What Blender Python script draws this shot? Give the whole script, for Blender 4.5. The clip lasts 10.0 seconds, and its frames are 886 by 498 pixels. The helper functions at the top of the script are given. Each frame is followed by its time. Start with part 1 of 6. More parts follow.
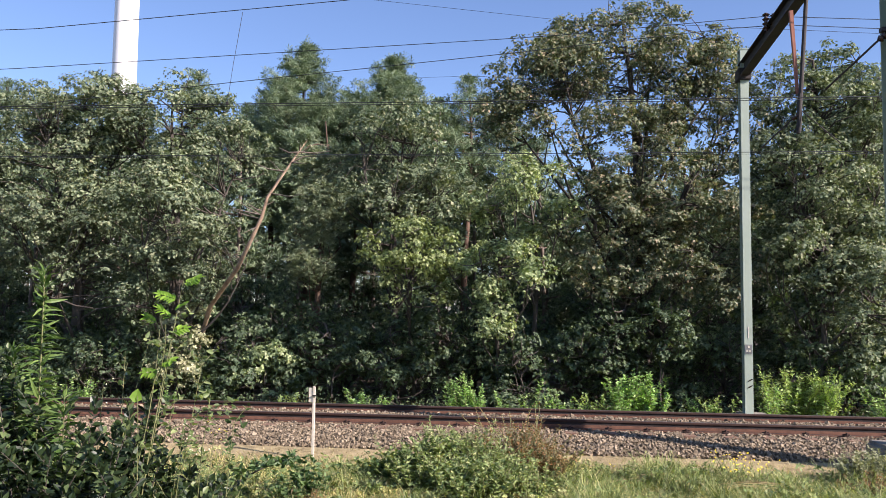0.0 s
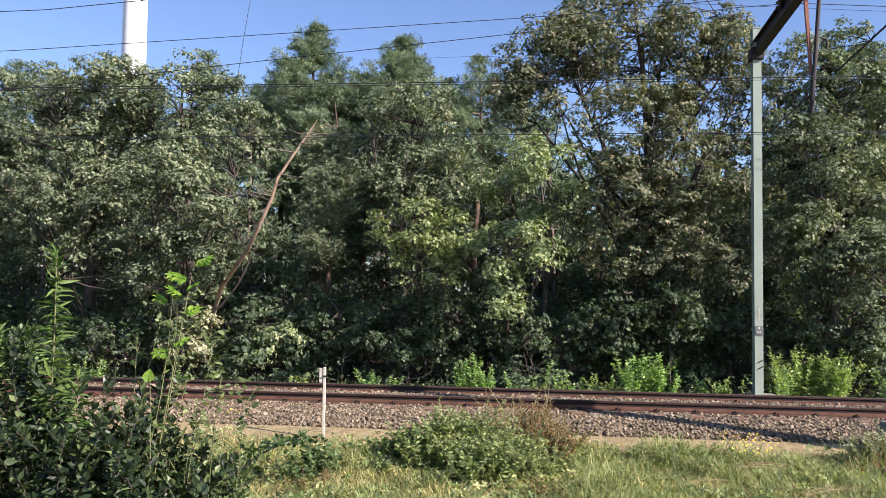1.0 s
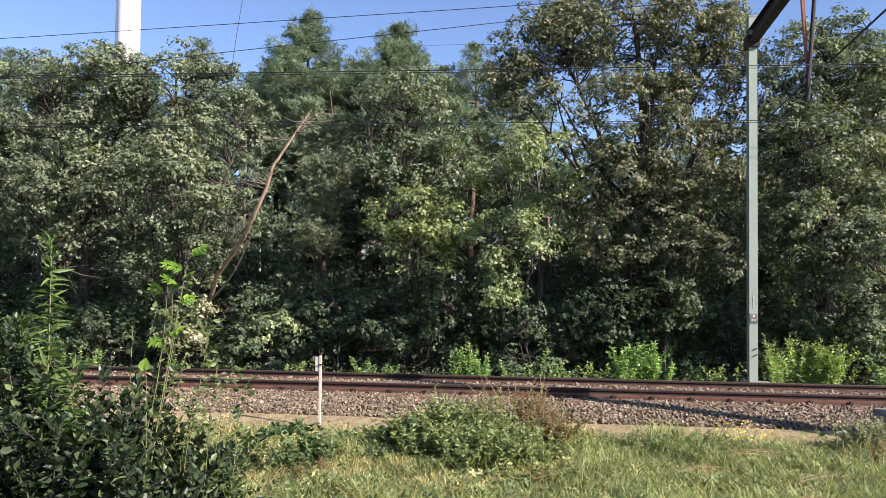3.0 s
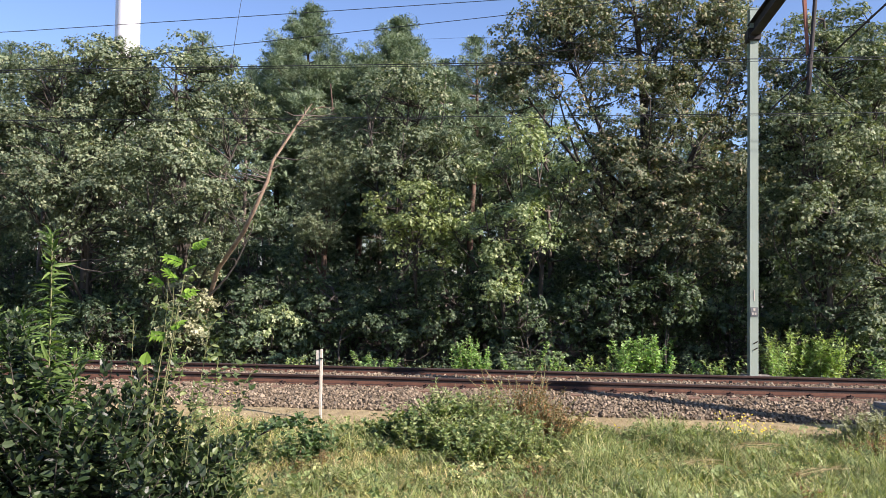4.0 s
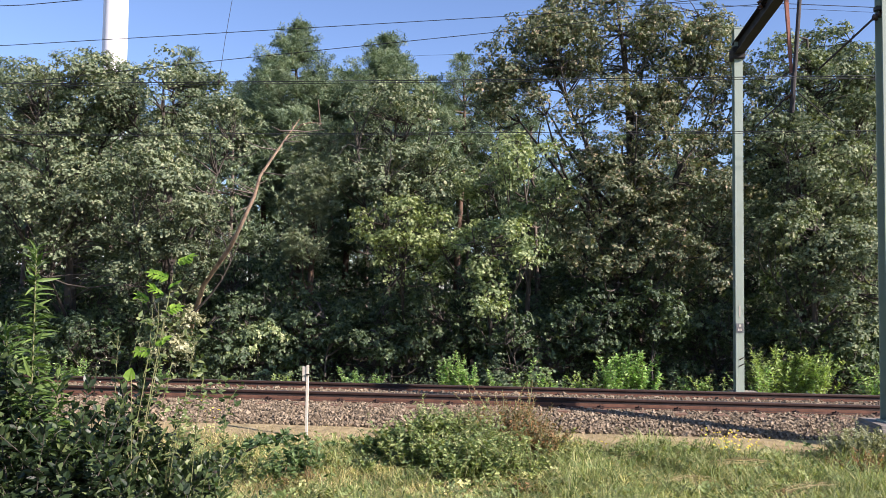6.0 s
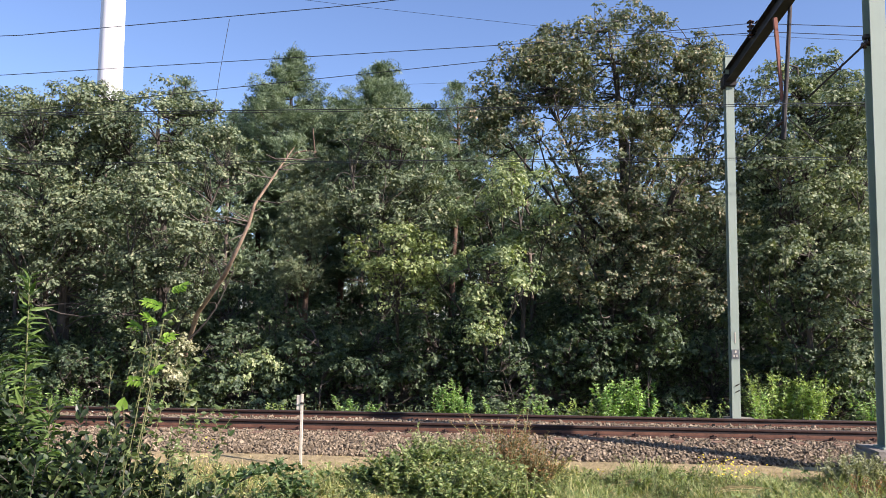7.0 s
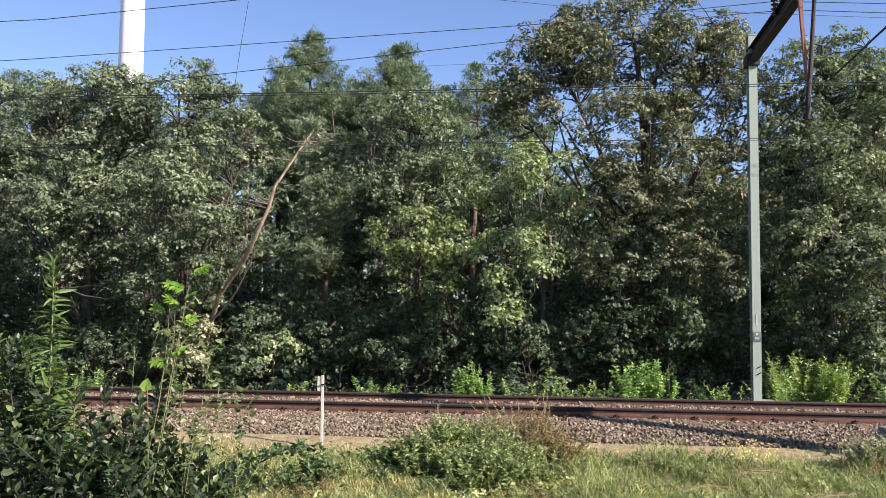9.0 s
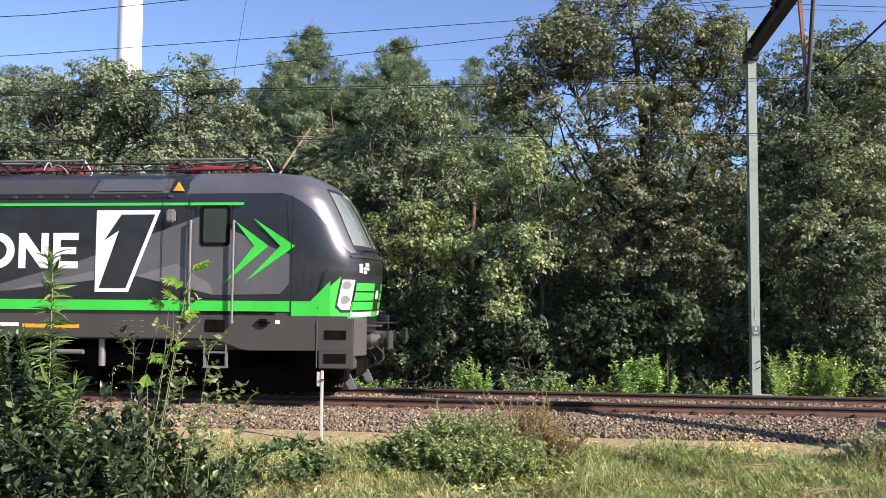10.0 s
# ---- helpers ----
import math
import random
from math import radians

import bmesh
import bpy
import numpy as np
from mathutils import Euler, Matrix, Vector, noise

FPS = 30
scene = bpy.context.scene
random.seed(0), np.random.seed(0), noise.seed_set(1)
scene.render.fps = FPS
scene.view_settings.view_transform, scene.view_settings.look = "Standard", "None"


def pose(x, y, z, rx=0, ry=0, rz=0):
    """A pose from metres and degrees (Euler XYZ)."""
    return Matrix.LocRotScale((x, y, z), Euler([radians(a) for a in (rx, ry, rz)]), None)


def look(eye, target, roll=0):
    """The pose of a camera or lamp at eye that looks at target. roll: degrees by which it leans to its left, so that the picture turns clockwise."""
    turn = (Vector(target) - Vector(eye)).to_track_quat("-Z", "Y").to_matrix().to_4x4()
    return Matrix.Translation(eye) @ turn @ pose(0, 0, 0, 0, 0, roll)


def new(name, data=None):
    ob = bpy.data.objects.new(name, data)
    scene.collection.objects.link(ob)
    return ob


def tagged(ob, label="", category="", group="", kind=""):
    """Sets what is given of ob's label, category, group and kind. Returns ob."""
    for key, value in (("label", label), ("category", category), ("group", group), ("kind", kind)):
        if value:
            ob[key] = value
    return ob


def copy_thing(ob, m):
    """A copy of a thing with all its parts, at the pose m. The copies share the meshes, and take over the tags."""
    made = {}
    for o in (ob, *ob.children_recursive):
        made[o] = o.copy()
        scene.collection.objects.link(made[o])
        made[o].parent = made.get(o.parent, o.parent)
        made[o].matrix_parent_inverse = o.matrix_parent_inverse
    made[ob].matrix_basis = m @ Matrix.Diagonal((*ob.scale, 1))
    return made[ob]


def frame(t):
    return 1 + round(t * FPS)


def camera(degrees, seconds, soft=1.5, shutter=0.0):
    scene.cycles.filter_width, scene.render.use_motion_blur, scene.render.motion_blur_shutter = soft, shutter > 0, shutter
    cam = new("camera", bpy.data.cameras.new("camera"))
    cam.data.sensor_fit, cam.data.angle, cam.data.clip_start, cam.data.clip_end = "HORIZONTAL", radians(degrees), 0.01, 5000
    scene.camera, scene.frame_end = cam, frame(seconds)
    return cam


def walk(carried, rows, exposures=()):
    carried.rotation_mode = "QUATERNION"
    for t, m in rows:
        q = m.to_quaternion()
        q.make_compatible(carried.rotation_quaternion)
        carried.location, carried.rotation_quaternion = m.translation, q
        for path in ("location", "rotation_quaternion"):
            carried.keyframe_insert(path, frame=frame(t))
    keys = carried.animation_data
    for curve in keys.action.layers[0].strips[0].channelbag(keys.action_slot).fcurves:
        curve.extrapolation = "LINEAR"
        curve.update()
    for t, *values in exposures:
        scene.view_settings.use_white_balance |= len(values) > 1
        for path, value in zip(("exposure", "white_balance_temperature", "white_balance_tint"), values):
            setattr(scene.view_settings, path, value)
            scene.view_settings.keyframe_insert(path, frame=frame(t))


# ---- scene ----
EYE = (0.0, -14.944, 1.876)
cam = camera(56.8, 10.0, soft=0.7)
# seconds, yaw, tilt, roll to the left
TURNS = [
    (0.0, 5.676, 4.393, 0.771), (0.5, 6.213, 3.886, 0.788), (1.0, 6.343, 3.065, 0.810), (1.5, 6.086, 2.677, 0.822),
    (2.0, 6.030, 2.603, 0.764), (2.5, 6.022, 2.476, 0.746), (4.0, 6.064, 1.830, 0.687), (4.5, 6.176, 1.723, 0.752),
    (5.0, 6.249, 1.700, 0.817), (5.2, 6.216, 1.740, 0.800), (6.3, 4.720, 3.860, 0.720), (6.5, 4.559, 4.488, 0.681),
    (7.0, 4.830, 4.847, 0.518), (7.5, 5.203, 4.546, 0.524), (8.0, 5.718, 4.201, 0.629), (8.5, 6.281, 3.907, 0.623),
    (9.0, 6.184, 3.591, 0.514), (9.5, 6.125, 3.427, 0.437), (10.0, 6.118, 3.256, 0.418)]
walk(cam, [(t, pose(*EYE, 90 + tilt, 0, yaw) @ pose(0, 0, 0, 0, 0, roll)) for t, yaw, tilt, roll in TURNS],
     exposures=[(0.0, 1.0, 6480, 25), (10.0, 1.0, 6480, 25)])

# ---- light ----
SUN_ELEV, SUN_TO = radians(33), Vector((0.905, -0.425))
world = bpy.data.worlds.new("sky")
scene.world = world
world.use_nodes = True
wn = world.node_tree
sky = wn.nodes.new("ShaderNodeTexSky")
sky.sky_type, sky.sun_disc = "NISHITA", False
sky.sun_elevation, sky.sun_rotation = SUN_ELEV, math.atan2(SUN_TO.x, SUN_TO.y)
sky.air_density, sky.dust_density, sky.ozone_density = 1.0, 0.4, 5.0
wn.links.new(sky.outputs[0], wn.nodes["Background"].inputs[0])
wn.nodes["Background"].inputs[1].default_value = 0.098
sun_data = bpy.data.lights.new("sun", "SUN")
sun_data.energy, sun_data.angle, sun_data.color = 5.0, radians(0.53), (1.0, 0.93, 0.81)
sun = new("sun", sun_data)
toward = Vector((SUN_TO.x * math.cos(SUN_ELEV), SUN_TO.y * math.cos(SUN_ELEV), math.sin(SUN_ELEV)))
sun.matrix_world = look(toward * 60, (0, 0, 0))


# ---- materials ----
def nodes(name):
    m = bpy.data.materials.new(name)
    m.use_nodes = True
    nt = m.node_tree
    return m, nt, nt.nodes["Principled BSDF"]


def ramp(nt, source, stops):
    r = nt.nodes.new("ShaderNodeValToRGB")
    while len(r.color_ramp.elements) < len(stops):
        r.color_ramp.elements.new(0.5)
    for e, (p, c) in zip(r.color_ramp.elements, stops):
        e.position, e.color = p, (*c, 1)
    nt.links.new(source, r.inputs[0])
    return r.outputs[0]


def noise_tex(nt, scale, detail=4, rough=0.6, vec=None):
    n = nt.nodes.new("ShaderNodeTexNoise")
    n.inputs["Scale"].default_value, n.inputs["Detail"].default_value, n.inputs["Roughness"].default_value = scale, detail, rough
    if vec is None:
        vec = nt.nodes.new("ShaderNodeTexCoord").outputs["Object"]
    nt.links.new(vec, n.inputs["Vector"])
    return n.outputs["Fac"]


def mixc(nt, fac, a, b, mode="MIX"):
    m = nt.nodes.new("ShaderNodeMix")
    m.data_type, m.blend_type = "RGBA", mode
    for sock, v in ((m.inputs[0], fac), (m.inputs[6], a), (m.inputs[7], b)):
        if isinstance(v, (int, float)):
            sock.default_value = v
        elif isinstance(v, tuple):
            sock.default_value = (*v, 1)
        else:
            nt.links.new(v, sock)
    return m.outputs[2]


def bump(nt, bsdf, height, strength, dist=0.01):
    b = nt.nodes.new("ShaderNodeBump")
    b.inputs["Strength"].default_value, b.inputs["Distance"].default_value = strength, dist
    nt.links.new(height, b.inputs["Height"])
    nt.links.new(b.outputs[0], bsdf.inputs["Normal"])


def surface(name, dark, light, scale, rough=0.7, metal=0.0, fine=60, bumpy=0.2, spread=(0.3, 0.7), coat=0.0):
    """Two scales of colour change, with fine relief."""
    m, nt, b = nodes(name)
    big, small = noise_tex(nt, scale), noise_tex(nt, fine, 3)
    base = ramp(nt, big, [(spread[0], dark), (spread[1], light)])
    nt.links.new(mixc(nt, 0.25, base, ramp(nt, small, [(0.3, dark), (0.7, light)])), b.inputs["Base Color"])
    b.inputs["Roughness"].default_value, b.inputs["Metallic"].default_value = rough, metal
    b.inputs["Coat Weight"].default_value = coat
    if bumpy:
        bump(nt, b, small, bumpy)
    return m


def foliage(name, stops, through_light=0.28, rough=0.5, gloss=0.35, patch=0.6):
    """Leaves: each leaf its own tone, slow changes over the crown, some light passing through."""
    m, nt, b = nodes(name)
    isl = nt.nodes.new("ShaderNodeNewGeometry").outputs["Random Per Island"]
    own = ramp(nt, isl, [(p, tuple(1.85 * a for a in c)) for p, c in stops])
    slow = ramp(nt, noise_tex(nt, patch, 2), [(0.3, (0.6, 0.64, 0.58)), (0.7, (1.3, 1.25, 1.15))])
    col = mixc(nt, 1.0, own, slow, "MULTIPLY")
    nt.links.new(col, b.inputs["Base Color"])
    b.inputs["Roughness"].default_value, b.inputs["Specular IOR Level"].default_value = rough, gloss
    tr = nt.nodes.new("ShaderNodeBsdfTranslucent")
    nt.links.new(mixc(nt, 1.0, col, (1.5, 1.6, 0.6), "MULTIPLY"), tr.inputs[0])
    mx = nt.nodes.new("ShaderNodeMixShader")
    mx.inputs[0].default_value = through_light
    nt.links.new(b.outputs[0], mx.inputs[1])
    nt.links.new(tr.outputs[0], mx.inputs[2])
    nt.links.new(mx.outputs[0], nt.nodes["Material Output"].inputs[0])
    return m


def plain(name, col, rough=0.5, metal=0.0, coat=0.0):
    return surface(name, tuple(c * 0.82 for c in col), tuple(min(1, c * 1.1) for c in col), 1.3, rough, metal, 90, 0.03, coat=coat)


OAK = foliage("oak_leaves", [(0.0, (0.034, 0.050, 0.031)), (0.5, (0.097, 0.127, 0.083)), (0.85, (0.150, 0.176, 0.116)), (1.0, (0.188, 0.194, 0.136))], through_light=0.2, rough=0.55, gloss=0.25)
OAK_DRY = foliage("browning_oak_leaves", [(0.0, (0.042, 0.059, 0.036)), (0.6, (0.092, 0.112, 0.070)), (0.85, (0.145, 0.145, 0.096)), (1.0, (0.195, 0.152, 0.108))], through_light=0.2, rough=0.5, gloss=0.35)
BRIGHT = foliage("bright_leaves", [(0.0, (0.056, 0.086, 0.044)), (0.5, (0.142, 0.184, 0.096)), (1.0, (0.245, 0.275, 0.165))], rough=0.5, gloss=0.35)
LIME = foliage("lime_leaves", [(0.0, (0.072, 0.100, 0.046)), (0.5, (0.150, 0.188, 0.088)), (1.0, (0.240, 0.268, 0.148))])
# Darker leaf tone: the shade under the trees is put into the colour.
SHADE = foliage("shade_dark_leaves", [(0.0, (0.026, 0.042, 0.027)), (0.6, (0.056, 0.086, 0.050)), (1.0, (0.105, 0.138, 0.080))])
NEEDLE = foliage("pine_needles", [(0.0, (0.047, 0.074, 0.050)), (0.6, (0.096, 0.134, 0.086)), (1.0, (0.160, 0.198, 0.136))], 0.15)
NEEDLE_GREY = foliage("grey_pine_needles", [(0.0, (0.07, 0.095, 0.062)), (0.6, (0.13, 0.16, 0.105)), (1.0, (0.21, 0.23, 0.155))], 0.15)
SPROUT = foliage("fresh_green_leaves", [(0.0, (0.06, 0.12, 0.045)), (0.5, (0.15, 0.25, 0.10)), (1.0, (0.30, 0.40, 0.20))], 0.35)
WILLOW = foliage("willow_leaves", [(0.0, (0.09, 0.14, 0.055)), (0.5, (0.19, 0.26, 0.11)), (1.0, (0.33, 0.39, 0.21))], 0.35)
WEED = foliage("weed_leaves", [(0.0, (0.040, 0.066, 0.028)), (0.5, (0.118, 0.160, 0.066)), (0.85, (0.200, 0.238, 0.110)), (1.0, (0.285, 0.290, 0.150))], patch=2)
MIDWEED = foliage("dark_weed_leaves", [(0.0, (0.025, 0.05, 0.02)), (0.6, (0.06, 0.10, 0.042)), (1.0, (0.12, 0.17, 0.08))], 0.3, patch=2)
SILVER = foliage("silvery_leaves", [(0.0, (0.09, 0.10, 0.06)), (0.6, (0.17, 0.18, 0.115)), (1.0, (0.30, 0.30, 0.22))], 0.2)
MIXED = foliage("faded_weed_leaves", [(0.0, (0.05, 0.07, 0.025)), (0.5, (0.12, 0.13, 0.05)), (1.0, (0.24, 0.20, 0.10))], 0.3, patch=2)
PALE = foliage("pale_mugwort_leaves", [(0.0, (0.16, 0.18, 0.11)), (0.6, (0.28, 0.29, 0.2)), (1.0, (0.42, 0.42, 0.32))], 0.2)
RUST_LEAF = foliage("reddish_leaves", [(0.0, (0.07, 0.06, 0.03)), (0.5, (0.14, 0.09, 0.05)), (1.0, (0.24, 0.13, 0.07))], 0.3)
GRASS = foliage("grass_blades", [(0.0, (0.065, 0.085, 0.029)), (0.4, (0.137, 0.163, 0.058)), (0.7, (0.247, 0.240, 0.104)), (1.0, (0.416, 0.351, 0.195))], 0.25, patch=1.6)
TALL = foliage("tall_grass_blades", [(0.0, (0.070, 0.092, 0.034)), (0.5, (0.135, 0.170, 0.064)), (0.8, (0.19, 0.215, 0.095)), (1.0, (0.30, 0.28, 0.165))], 0.25, patch=1.2)
STRAW = foliage("dry_grass", [(0.0, (0.149, 0.115, 0.063)), (0.6, (0.265, 0.213, 0.121)), (1.0, (0.391, 0.328, 0.201))], 0.2)
YELLOW = foliage("yellow_petals", [(0.0, (0.55, 0.42, 0.02)), (1.0, (0.8, 0.68, 0.05))], 0.2)
WHITE_PETAL = foliage("white_petals", [(0.0, (0.30, 0.27, 0.20)), (1.0, (0.5, 0.46, 0.38))], 0.2)
BARK = surface("dark_bark", (0.035, 0.03, 0.025), (0.10, 0.085, 0.07), 3, 0.9, fine=25, bumpy=0.7)
PINE_BARK = surface("pine_bark", (0.06, 0.04, 0.03), (0.17, 0.105, 0.072), 2.5, 0.9, fine=22, bumpy=0.6)
BARE = surface("sunlit_bare_pine_bark", (0.17, 0.11, 0.07), (0.52, 0.38, 0.27), 6, 0.9, fine=30, bumpy=0.6)
GREY_BARK = surface("grey_pine_bark", (0.08, 0.065, 0.055), (0.2, 0.16, 0.13), 2, 0.9, fine=22, bumpy=0.6)
STEM = surface("green_stem", (0.12, 0.14, 0.05), (0.24, 0.24, 0.11), 6, 0.7, fine=80, bumpy=0.1)
PAINT = surface("grey_green_paint", (0.26, 0.325, 0.265), (0.345, 0.41, 0.34), 0.8, 0.5, fine=50, bumpy=0.05, spread=(0.25, 0.75))
DARKSTEEL = surface("weathered_dark_steel", (0.018, 0.016, 0.015), (0.055, 0.045, 0.04), 3, 0.6, 0.3, 60, 0.15)
REDSTEEL = surface("red_lead_steel", (0.20, 0.07, 0.045), (0.33, 0.13, 0.085), 4, 0.7, 0.0, 60, 0.15)
WIRE = surface("oxidised_copper_wire", (0.02, 0.025, 0.03), (0.05, 0.055, 0.06), 8, 0.5, 0.4, 60, 0)
CERAMIC = surface("brown_glazed_insulator", (0.03, 0.015, 0.012), (0.07, 0.035, 0.025), 8, 0.25, 0, 60, 0)
CONCRETE = surface("weathered_concrete", (0.13, 0.12, 0.10), (0.27, 0.25, 0.215), 3, 0.95, fine=40, bumpy=0.5)
RUST = surface("rusty_rail_steel", (0.022, 0.011, 0.008), (0.065, 0.031, 0.022), 5, 0.75, 0.2, 90, 0.3)
FOOT = surface("rust_red_foot", (0.085, 0.040, 0.025), (0.20, 0.096, 0.060), 6, 0.9, 0.0, 60, 0.3)
WEB_DARK = surface("dark_web_steel", (0.012, 0.008, 0.007), (0.035, 0.022, 0.018), 5, 0.8, 0.0, 60, 0.2)
RAILTOP = surface("worn_rail_head", (0.10, 0.085, 0.08), (0.20, 0.175, 0.165), 3, 0.45, 0.6, 60, 0.05)
TIMBER = surface("oily_sleeper", (0.11, 0.06, 0.038), (0.23, 0.14, 0.09), 6, 0.9, fine=50, bumpy=0.4)
POSTMAT = surface("whitewashed_post", (0.46, 0.42, 0.34), (0.68, 0.63, 0.53), 6, 0.8, fine=60, bumpy=0.2)
TOWERMAT = surface("white_tower_paint", (0.74, 0.75, 0.76), (0.83, 0.83, 0.83), 0.15, 0.45, fine=3, bumpy=0.02)


def stone_material():
    m, nt, b = nodes("ballast_stone")
    isl = nt.nodes.new("ShaderNodeNewGeometry").outputs["Random Per Island"]
    own = ramp(nt, isl, [(0.0, (0.026, 0.020, 0.013)), (0.35, (0.115, 0.089, 0.057)), (0.7, (0.25, 0.197, 0.128)), (1.0, (0.50, 0.41, 0.285))])
    nt.links.new(mixc(nt, 0.5, own, ramp(nt, noise_tex(nt, 35), [(0.3, (0.06, 0.045, 0.028)), (0.7, (0.30, 0.235, 0.152))])), b.inputs["Base Color"])
    b.inputs["Roughness"].default_value = 0.9
    bump(nt, b, noise_tex(nt, 120), 0.4)
    return m


STONE = stone_material()
# Grit darkened so that the shade between the stones is in its colour.
BEDMAT = surface("gap_shade_grit", (0.02, 0.015, 0.012), (0.06, 0.047, 0.038), 12, 0.95, fine=70, bumpy=0.8)


def ground_material():
    """Sandy strip beside the track, dry turf in front of it and dark leaf litter in the wood."""
    m, nt, b = nodes("ground_soil")
    pos = nt.nodes.new("ShaderNodeNewGeometry").outputs["Position"]
    sep = nt.nodes.new("ShaderNodeSeparateXYZ")
    nt.links.new(pos, sep.inputs[0])
    sand = ramp(nt, noise_tex(nt, 7, 6, 0.7, pos), [(0.25, (0.14, 0.105, 0.055)), (0.5, (0.30, 0.24, 0.122)), (0.8, (0.48, 0.395, 0.225))])
    turf = ramp(nt, noise_tex(nt, 3, 6, 0.7, pos), [(0.25, (0.06, 0.075, 0.025)), (0.5, (0.13, 0.14, 0.05)), (0.75, (0.25, 0.20, 0.10))])
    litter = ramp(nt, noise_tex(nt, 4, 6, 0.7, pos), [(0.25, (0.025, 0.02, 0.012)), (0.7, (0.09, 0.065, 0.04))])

    def at(edge, width):
        a = nt.nodes.new("ShaderNodeMath")
        a.operation = "MULTIPLY_ADD"
        nt.links.new(noise_tex(nt, 1.6, 4, 0.6, pos), a.inputs[0])
        a.inputs[1].default_value = 0.9
        nt.links.new(sep.outputs[1], a.inputs[2])
        r = nt.nodes.new("ShaderNodeMapRange")
        nt.links.new(a.outputs[0], r.inputs[0])
        r.inputs[1].default_value, r.inputs[2].default_value = edge - width, edge + width
        return r.outputs[0]
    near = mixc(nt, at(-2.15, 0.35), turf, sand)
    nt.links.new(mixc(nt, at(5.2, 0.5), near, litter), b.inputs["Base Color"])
    b.inputs["Roughness"].default_value = 0.95
    bump(nt, b, noise_tex(nt, 18, 8, 0.75, pos), 0.6, 0.03)
    return m


GROUND = ground_material()


# ---- mesh helpers ----
def from_arrays(name, verts, faces, mat, smooth=False):
    """A mesh from an array of corners and an array (or list of arrays) of faces."""
    me = bpy.data.meshes.new(name)
    blocks = faces if isinstance(faces, list) else [faces]
    loops = np.concatenate([f.ravel() for f in blocks]).astype(np.int32)
    sizes = np.concatenate([np.full(len(f), f.shape[1]) for f in blocks])
    me.vertices.add(len(verts))
    me.vertices.foreach_set("co", np.asarray(verts, np.float32).ravel())
    me.loops.add(len(loops))
    me.loops.foreach_set("vertex_index", loops)
    me.polygons.add(len(sizes))
    me.polygons.foreach_set("loop_start", np.concatenate([[0], np.cumsum(sizes)[:-1]]).astype(np.int32))
    me.polygons.foreach_set("use_smooth", np.full(len(sizes), smooth))
    me.update(calc_edges=True)
    me.validate()
    me.materials.append(mat)
    return me


def child(name, me, parent, label="", kind=""):
    ob = new(name, me)
    ob.parent = parent
    return tagged(ob, label, kind=kind)


def part(name, bm, mat, parent, label=""):
    me = bpy.data.meshes.new(name)
    bm.normal_update()
    bm.to_mesh(me)
    bm.free()
    me.materials.append(mat)
    return child(name, me, parent, label)


def thing(name, label, category, loc=(0, 0, 0), group="", kind=""):
    ob = new(name)
    ob.location = loc
    ob.empty_display_size = 0.2
    return tagged(ob, label, category, group, kind)


def box(x0, x1, y0, y1, z0, z1, bevel=0.0, bm=None):
    bm = bm or bmesh.new()
    m = Matrix.LocRotScale(((x0 + x1) / 2, (y0 + y1) / 2, (z0 + z1) / 2), None, (x1 - x0, y1 - y0, z1 - z0))
    vs = bmesh.ops.create_cube(bm, size=1, matrix=m)["verts"]
    if bevel:
        es = list({e for v in vs for e in v.link_edges})
        bmesh.ops.bevel(bm, geom=es, offset=bevel, segments=2, affect="EDGES")
    return bm


def prism(outline, y0, y1, bevel=0.0, plane="xz", bm=None):
    """An outline in the named plane, extruded along the third axis from y0 to y1."""
    bm = bm or bmesh.new()
    put = {"xz": lambda a, b, c: (a, c, b), "yz": lambda a, b, c: (c, a, b), "xy": lambda a, b, c: (a, b, c)}[plane]
    lo = [bm.verts.new(put(a, b, y0)) for a, b in outline]
    hi = [bm.verts.new(put(a, b, y1)) for a, b in outline]
    fs = [bm.faces.new(lo), bm.faces.new(hi[::-1])]
    n = len(outline)
    fs += [bm.faces.new((lo[i], lo[(i + 1) % n], hi[(i + 1) % n], hi[i])) for i in range(n)]
    bmesh.ops.recalc_face_normals(bm, faces=fs)
    if bevel:
        bmesh.ops.bevel(bm, geom=list({e for f in fs for e in f.edges}), offset=bevel, segments=2, affect="EDGES")
    return bm


def rod(a, b, r, sides=10, r2=None, bm=None):
    bm = bm or bmesh.new()
    a, b = Vector(a), Vector(b)
    d = b - a
    m = Matrix.Translation((a + b) / 2) @ d.to_track_quat("Z", "Y").to_matrix().to_4x4()
    bmesh.ops.create_cone(bm, cap_ends=True, segments=sides, radius1=r, radius2=r if r2 is None else r2, depth=d.length, matrix=m)
    return bm


